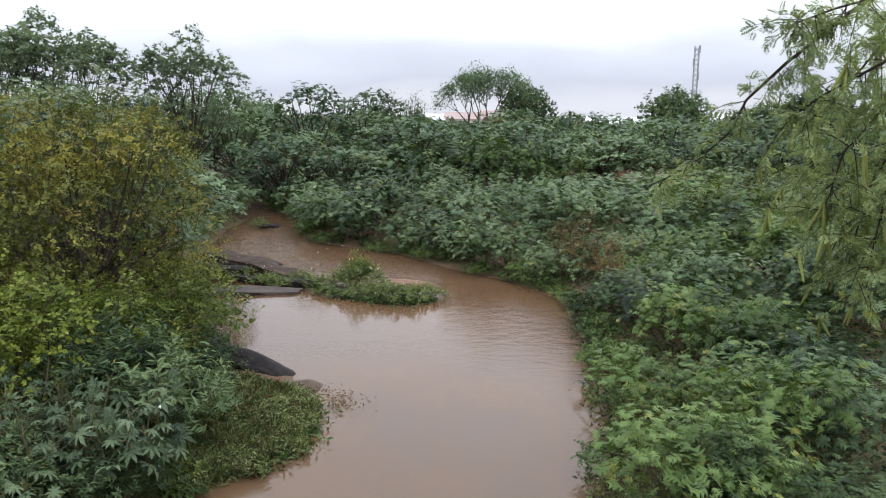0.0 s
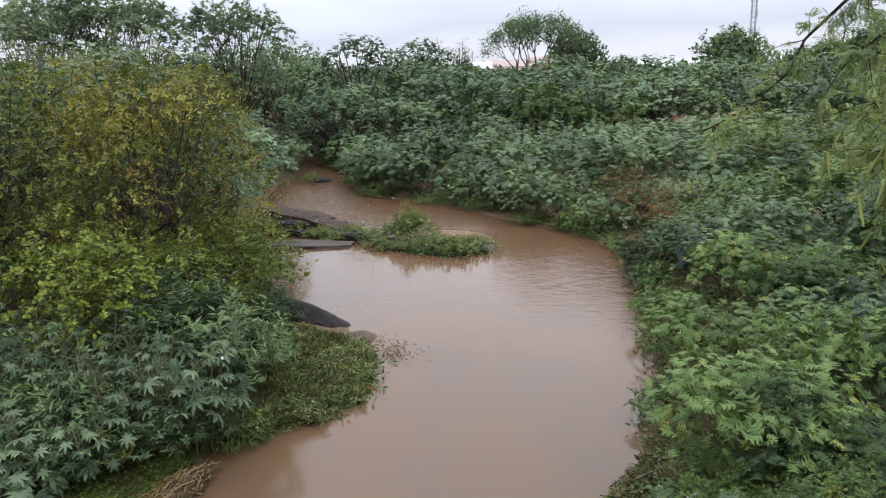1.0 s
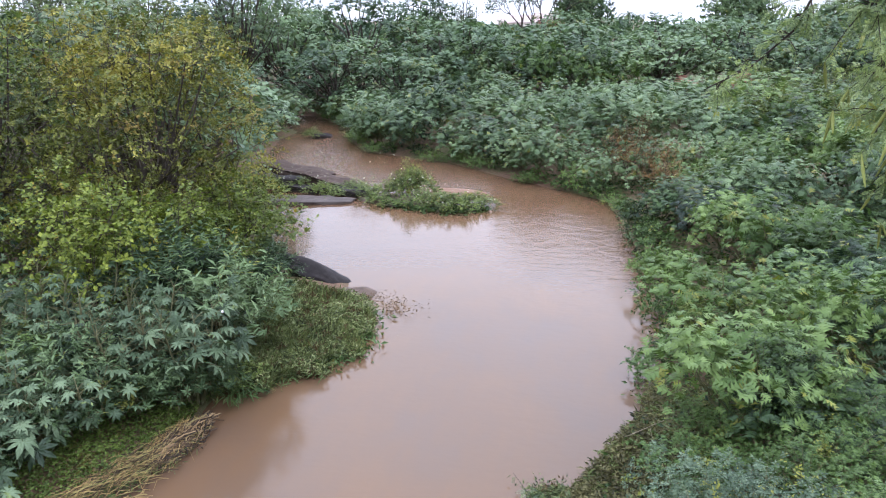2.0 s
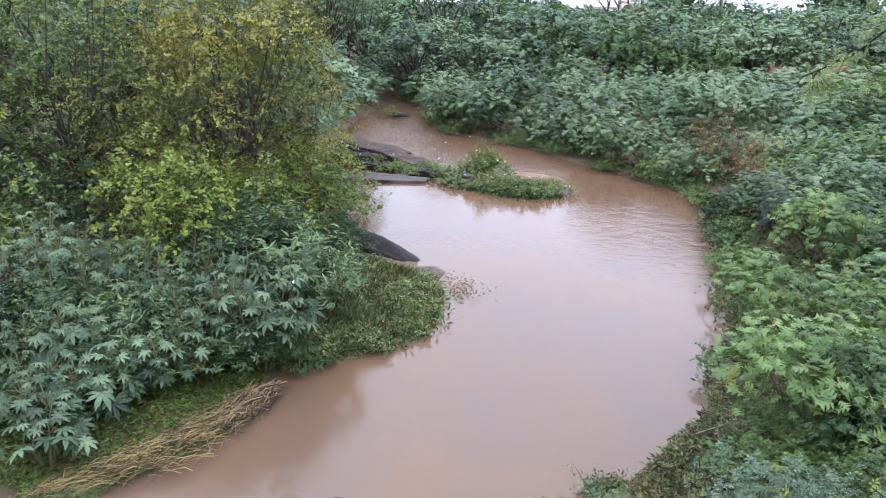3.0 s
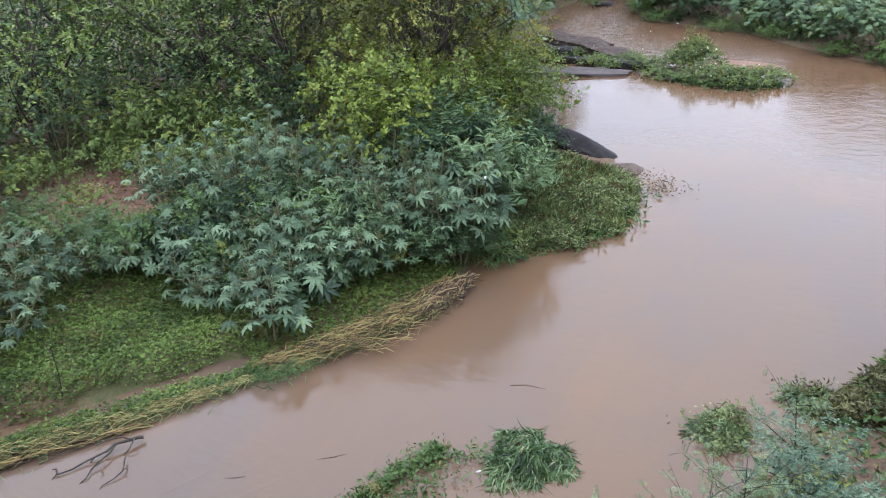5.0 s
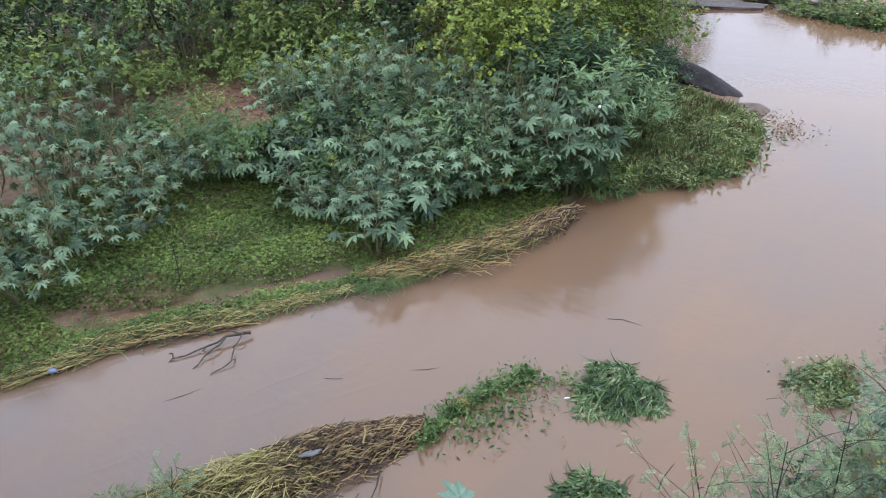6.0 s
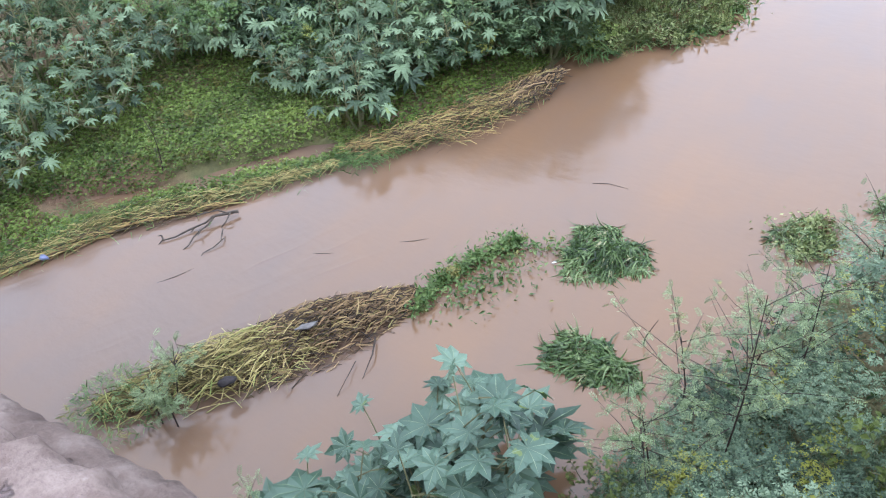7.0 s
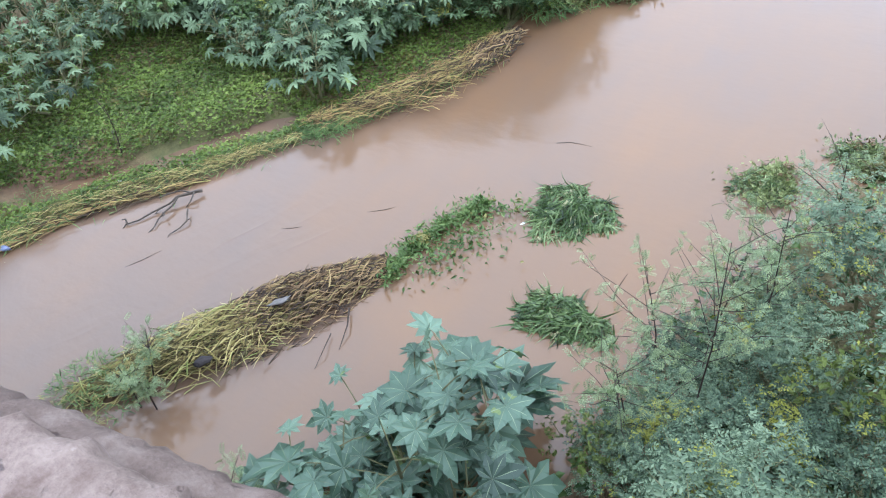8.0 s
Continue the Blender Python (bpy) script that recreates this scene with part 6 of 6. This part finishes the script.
wrack("reed_raft", 5, RAFT[1:], 0.44, 0.24, 3000, 0.19, 0.0056, M_STRAWDARK, "floating raft of broken brown reeds", 0.38, 0.0)
wrack("straw_raft", 6, RAFT[:4], 0.40, 0.25, 1500, 0.30, 0.0047, M_STRAWGREEN, "floating raft of yellow-green straw", 0.55, 0.03)


def grass_strip(seed, line, wide, n, long, label):
    """Short blades leaning every way along the bank's edge."""
    rng = np.random.default_rng(seed)
    line = np.asarray(line, float)
    s = rng.uniform(0, len(line) - 1, n)
    c = np.stack([np.interp(s, np.arange(len(line)), line[:, k]) for k in range(2)], -1) + rng.normal(0, wide, (n, 2))
    z = np.maximum(land(c[:, 0], c[:, 1]), 0.0) + rng.uniform(0.0, 0.10, n)
    ax = unit(rng.normal(0, 1, (n, 3)) * [1, 1, 0.35] + [0.1, 0, 0.25])
    bag = scatter(Bag(), grass_blade(0.05, 0.5), np.stack([c[:, 0], c[:, 1], z], -1), ax, unit(rng.normal(0, 0.4, (n, 3)) + [0, 0, 1.0]), long * rng.uniform(0.5, 1.3, n))
    solo("edge_grass", bag.mesh("edge_grass"), M_GRASS, label, "grass", "grass of the bank's edge", "stuff")


grass_strip(1, [(-5.2, 5.95), (-5.65, 5.2), (-6.1, 4.45), (-6.7, 3.65), (-7.15, 3.0), (-7.45, 2.1), (-7.9, 1.0)], 0.13, 2600, 0.11, "short green grass along the bank's edge")
grass_strip(2, [(-4.42, 7.9), (-4.48, 7.2), (-4.78, 6.45), (-5.15, 5.85), (-5.5, 5.25)], 0.09, 2200, 0.10, "short green grass along the bank's edge")
grass_strip(3, [(-4.3, 9.2), (-3.8, 9.7), (-3.35, 10.3), (-3.2, 11.2), (-3.4, 12.4)], 0.13, 1300, 0.17, "short green grass along the spit's edge")


def grass_heap(name, seed, place, radius, high, n, long, material, label, comb=(0, 0), width=0.03, bend=0.5, squash=1.0, rise=0.5):
    """Blades combed over a low heap."""
    rng = np.random.default_rng(seed)
    a = rng.uniform(0, 2 * np.pi, n)
    r = np.sqrt(rng.uniform(0, 1, n)) * radius
    pos = np.stack([r * np.cos(a), r * np.sin(a) * squash, high * (1 - (r / radius) ** 2) * rng.uniform(0.3, 1.0, n)], -1)
    out = np.stack([np.cos(a) * 0.6 + comb[0], np.sin(a) * 0.6 + comb[1], rng.uniform(-0.1, rise, n)], -1) + rng.normal(0, 0.65, (n, 3)) * [1, 1, 0.3]
    bag = scatter(Bag(), grass_blade(width, bend), pos, unit(out), unit(rng.normal(0, 0.35, (n, 3)) + [0, 0, 1.0]), long * rng.uniform(0.5, 1.2, n))
    v = np.concatenate(bag.v)
    v[:, 2] = np.maximum(v[:, 2], -0.02)
    me = tri_mesh(name, v, np.concatenate(bag.t))
    return solo(name, me, material, label, "grass", "drowned grass", "stuff", place)


grass_heap("grass_loops", 3, (-3.98, 2.6, 0.12), 0.34, 0.12, 200, 0.28, M_STRAWGREEN, "arched yellow-green blades on the raft", (-0.2, -0.3), 0.014, 0.9, 1.0, 0.0)
grass_heap("bank_grass", 4, (-7.55, 2.7, 0.03), 0.5, 0.12, 420, 0.16, M_GRASS, "clump of green grass on the bank's edge", (0.2, -0.3), 0.03)
grass_heap("bank_grass", 5, (-5.45, 5.55, 0.06), 0.40, 0.12, 480, 0.12, M_GRASS, "clump of green grass on the bank's edge", (0.2, -0.3), 0.035)
grass_heap("bank_grass", 6, (-4.3, 9.1, 0.1), 0.4, 0.2, 260, 0.24, M_GRASS, "clump of green grass on the bank's edge", (0.3, -0.4), 0.04)
grass_heap("raft_grass", 7, (-4.75, 1.45, 0.04), 0.45, 0.2, 900, 0.075, M_GRASS, "low green growth on the end of the raft", (0, 0), 0.07, 0.2)


def tussock(seed, place, radius, high, n, long, comb, squash=1.0):
    """Flattened grass: blades lying matted and crossing over an uneven heap with a ragged edge."""
    rng = np.random.default_rng(seed)
    a = rng.uniform(0, 2 * np.pi, n)
    u = np.sqrt(rng.uniform(0, 1, n))
    edge = 0.82 + 0.14 * np.sin(3 * a + seed) + 0.10 * np.sin(7 * a + 2 * seed)
    r = u * radius * edge
    x, y = r * np.cos(a), r * np.sin(a) * squash
    lump = 0.6 + 0.4 * np.sin(13 * x + seed) * np.sin(11 * y + 2 * seed)
    pos = np.stack([x, y, high * (1 - u**2) * rng.uniform(0.15, 1.0, n) * lump + 0.01], -1)
    out = np.stack([np.cos(a) * 0.35 * u + comb[0], np.sin(a) * 0.35 * u + comb[1], rng.uniform(-0.12, 0.14, n)], -1) + rng.normal(0, 0.75, (n, 3)) * [1, 1, 0.35]
    bag = scatter(Bag(), grass_blade(0.05, 0.8), pos, unit(out), unit(rng.normal(0, 0.5, (n, 3)) + [0, 0, 1.0]), long * rng.uniform(0.35, 1.2, n))
    v = np.concatenate(bag.v)
    v[:, 2] = np.maximum(v[:, 2], -0.02)
    return solo("grass_tussock", tri_mesh("grass_tussock", v, np.concatenate(bag.t)), M_TUSSOCK, "drowned tussock of matted green grass in the river", "grass", "drowned grass", "stuff", place)


tussock(1, (-2.15, 5.25, 0.0), 0.50, 0.22, 2300, 0.17, (-0.25, -0.65))
tussock(2, (-1.62, 3.95, 0.0), 0.52, 0.17, 1700, 0.18, (-0.75, -0.3), 0.55)
tussock(3, (-0.62, 6.4, 0.0), 0.34, 0.16, 700, 0.15, (-0.3, -0.5))
tussock(4, (0.12, 7.2, 0.0), 0.32, 0.14, 600, 0.15, (-0.3, -0.5))


def floating_weed(seed, line, wide, n, size, label, material=None):
    rng = np.random.default_rng(seed)
    line = np.asarray(line, float)
    s = rng.uniform(0, len(line) - 1, n)
    c = np.stack([np.interp(s, np.arange(len(line)), line[:, k]) for k in range(2)], -1)
    c = c + rng.normal(0, wide, (n, 2)) * rng.choice([0.5, 1.0, 1.6], (n, 1))
    pos = np.concatenate([c, rng.uniform(0.0, 0.10, (n, 1))], 1)
    bag = scatter(Bag(), leaflet(0.2, 0.05, 0.1), pos, unit(rng.normal(0, 1, (n, 3)) * [1, 1, 0.6] + [0, 0, 0.25]), unit(rng.normal(0, 0.6, (n, 3)) + [0, 0, 1.0]), size * rng.uniform(0.6, 1.3, n))
    return solo("floating_weed", bag.mesh("floating_weed"), material or M_GRASS, label, "water weed", "floating weed", "stuff")


WEED = "drowned leafy green weed at the water surface"
floating_weed(1, [(-3.25, 3.65), (-3.3, 4.1), (-3.2, 4.45), (-3.05, 4.85), (-2.95, 5.0)], 0.06, 1500, 0.062, WEED)
floating_weed(2, [(-3.05, 4.0), (-2.9, 4.35), (-2.75, 4.7)], 0.14, 420, 0.055, WEED)
floating_weed(3, [(-2.8, 4.95), (-2.55, 5.1)], 0.07, 110, 0.055, WEED)
floating_weed(4, [(-0.8, 6.3), (-0.55, 6.7), (-0.4, 6.4), (-0.6, 6.1)], 0.075, 1500, 0.055, WEED, M_REED)
floating_weed(5, [(-0.1, 7.25), (0.2, 7.4), (0.3, 7.1), (0.05, 6.95)], 0.075, 1200, 0.055, WEED, M_REED)
floating_weed(6, [(-3.4, 13.2), (-3.0, 12.7), (-2.7, 12.9), (-3.0, 12.3), (-2.4, 12.5)], 0.14, 380, 0.05, "dark shreds of weed and twigs drifting by the spit", M_DEAD)
floating_weed(7, [(-3.15, 12.2), (-2.95, 11.3), (-2.95, 10.6), (-3.4, 9.8)], 0.11, 420, 0.11, WEED)
floating_weed(8, [(1.3, 9.5), (1.35, 10.4), (1.75, 12.6), (1.55, 14.0)], 0.08, 260, 0.08, WEED)
floating_weed(10, [(-10.5, 31.0), (-9.5, 28.5), (-8.2, 26.0), (-6.5, 24.6), (-5.0, 23.6)], 0.55, 150, 0.085, "pale foam flecks drifting on the stream", M_PALELEAF)
floating_weed(9, [(-5.5, 21.2), (-4.3, 20.2), (-3.0, 19.7), (-1.9, 20.1)], 0.16, 700, 0.14, WEED)


# ---- driftwood, broken stems and litter ----
def driftwood(name, place, arms, thick, material, label):
    root = thing(name, place, label, "driftwood", "driftwood")
    for k, arm in enumerate(arms):
        part("branch", Bag().tube(arm, np.linspace(thick * (1.0 if k == 0 else 0.5), thick * 0.25, len(arm)), 6).mesh("branch"), material, root)
    return root


driftwood("driftwood_branch", (-5.92, 3.82, 0.0), [
    [(0.0, 0.07, 0.05), (-0.03, 0.03, 0.06), (-0.07, -0.05, 0.07), (-0.15, -0.16, 0.08), (-0.17, -0.26, 0.05), (-0.23, -0.36, 0.04), (-0.25, -0.43, -0.01)],
    [(-0.14, -0.14, 0.08), (-0.12, -0.27, 0.05), (-0.10, -0.38, 0.06), (-0.11, -0.49, 0.03), (-0.06, -0.60, 0.02), (-0.09, -0.72, -0.02)],
    [(-0.19, -0.31, 0.05), (-0.27, -0.45, 0.03), (-0.31, -0.58, 0.02), (-0.39, -0.70, 0.02), (-0.40, -0.78, -0.02)],
    [(-0.12, -0.40, 0.05), (-0.06, -0.42, 0.08), (-0.04, -0.47, 0.07)],
    [(-0.06, -0.04, 0.08), (-0.15, -0.08, 0.11), (-0.22, -0.19, 0.12), (-0.30, -0.22, 0.09)],
    [(-0.38, -0.69, 0.02), (-0.43, -0.66, 0.05), (-0.47, -0.68, 0.04)],
    [(-0.05, 0.0, 0.06), (0.0, -0.05, 0.09), (0.02, -0.13, 0.05), (-0.01, -0.19, 0.0)],
    [(-0.22, -0.19, 0.12), (-0.21, -0.26, 0.15), (-0.24, -0.31, 0.14)]], 0.022, M_BARK, "dark forked branch stranded at the bank's edge")
driftwood("driftwood_branch", (-5.78, 3.5, 0.0), [[(-0.05, 0.08, 0.05), (0.0, 0.03, 0.06), (0.08, -0.06, 0.04), (0.07, -0.17, 0.02), (0.03, -0.28, 0.01), (0.06, -0.38, -0.02)],
    [(0.07, -0.05, 0.04), (0.12, -0.04, 0.07), (0.15, -0.06, 0.06)]], 0.011, M_BARK, "thin crooked stick caught in the water")
driftwood("driftwood_branch", (-3.35, 3.2, 0.03), [[(0, 0, 0.02), (0.12, -0.18, 0.04), (0.18, -0.4, -0.03)], [(0.02, -0.3, 0.0), (0.1, -0.5, 0.03), (0.12, -0.66, -0.03)]], 0.010, M_TWIG, "dark reed stalk trailing from the raft")
driftwood("broken_stem", (1.25, 8.15, 0.2), [[(-0.3, 0.0, 0.1), (0.0, 0.05, 0.25), (0.3, 0.2, 0.33)], [(-0.02, 0.05, 0.24), (0.02, -0.15, 0.1), (0.05, -0.3, 0.0)]], 0.007, M_PALE, "pale broken stems at the foot of the thicket")
driftwood("broken_stem", (-1.35, 1.35, 0.25), [[(-0.4, 0.1, 0.3), (0.0, 0.05, 0.3), (0.3, 0.15, 0.35)], [(0.1, 0.0, 0.35), (-0.05, -0.2, 0.2), (-0.2, -0.35, 0.05)], [(0.12, 0.0, 0.35), (0.2, -0.2, 0.2), (0.25, -0.4, 0.05)]], 0.009, M_PALE, "pale dry stems under the castor plant")
driftwood("floating_stick", (-2.6, 6.35, 0.0), [[(-0.2, -0.07, 0.0), (-0.05, 0.0, 0.006), (0.18, 0.02, 0.0)]], 0.0045, M_TWIG, "thin stick drifting at the surface")
for x, y, turn, long in ((-4.62, 3.88, 0.55, 0.24), (-3.92, 4.52, 0.72, 0.34), (-5.72, 2.85, 1.15, 0.42)):
    dx, dy = math.cos(turn) * long / 2, math.sin(turn) * long / 2
    driftwood("floating_stick", (x, y, 0.0), [[(-dx, -dy, -0.004), (0.02, -0.01, 0.005), (dx, dy, -0.002)]], 0.0045, M_TWIG, "thin dark stick drifting at the surface")
driftwood("upright_twig", (-1.35, 4.35, 0.0), [[(0, 0, -0.1), (0.03, 0.02, 0.12), (0.1, 0.06, 0.3)]], 0.008, M_TWIG, "dark twig standing out of the water")
driftwood("bare_sapling", (-7.3, 3.95, 0.12), [[(0, 0, 0), (0.02, 0.03, 0.3), (0.0, 0.05, 0.65)], [(0.0, 0.02, 0.3), (0.2, -0.1, 0.42), (0.32, -0.2, 0.3)], [(0, 0.04, 0.5), (-0.2, 0.1, 0.62), (-0.3, 0.12, 0.6)]], 0.010, M_TWIG, "thin leafless sapling in the creeping weed")


def scrap(name, place, size, turn, material, label, seed):
    """A crumpled bit of sheet with thickness."""
    rng = np.random.default_rng(seed)
    bm = bmesh.new()
    bmesh.ops.create_icosphere(bm, subdivisions=2, radius=1.0)
    for v in bm.verts:
        k = 1 + rng.uniform(-0.4, 0.3)
        v.co = Vector((v.co.x * size[0] * k, v.co.y * size[1] * k, v.co.z * size[2] * k))
    for f in bm.faces:
        f.smooth = True
    ob = solo(name, bm, material, label, "litter", "scattered litter")
    ob.matrix_basis = placed(*place, turn)


scrap("plastic_scrap", (-3.81, 2.85, 0.26), (0.095, 0.035, 0.010), 60, M_PLASTIC, "crumpled grey plastic scrap on the reed raft", 1)
scrap("plastic_scrap", (-4.0, 2.06, 0.20), (0.08, 0.05, 0.025), 60, M_ROCK, "dark rubber scrap half buried in the straw", 2)
scrap("plastic_scrap", (-7.2, 2.25, 0.05), (0.07, 0.035, 0.025), 20, M_BLUEBAG, "crumpled blue plastic scrap at the bank's edge", 3)
scrap("floating_clod", (0.1, 7.41, 0.01), (0.08, 0.05, 0.05), 10, M_TWIG, "small black clod at the surface", 4)
scrap("white_scrap", (-11.2, 7.3, float(land(-11.2, 7.3)) + 0.02), (0.06, 0.04, 0.02), 10, M_WHITEBIT, "white litter on the bare earth", 5)
# not litter: a castor's whitish-green bud cluster, built with the scrap shape
scrap("white_scrap", (-3.84, 7.95, 1.72), (0.016, 0.012, 0.018), 10, M_WHITEBIT, "whitish bud cluster among the castor leaves", 6)
scrap("white_scrap", (-6.85, 3.55, 0.13), (0.014, 0.011, 0.010), 10, M_WHITEBIT, "white litter in the straw", 7)
scrap("white_scrap", (-2.5, 4.9, 0.02), (0.03, 0.008, 0.006), 50, M_WHITEBIT, "white litter by the drowned grass", 8)
scrap("red_earth_bank", (9.3, 42.6, 1.5), (0.9, 0.5, 0.9), 5, M_REDROOT, "patch of bare red earth under the tree belt", 9)
scrap("red_earth_bank", (6.4, 42.8, 1.3), (0.7, 0.5, 0.8), 5, M_REDROOT, "patch of bare red earth under the tree belt", 10)
leaf_carpet("fallen_leaves", 6, 2600, ((-14, -9.0), (5.8, 10.2), lambda x, y, d: np.hypot(x + 11.6, y - 7.9) < 2.1), LEAF2, M_DEAD, 0.07, 0.03, "dry brown fallen leaves on bare earth", "leaf litter", 0.4)
settle()
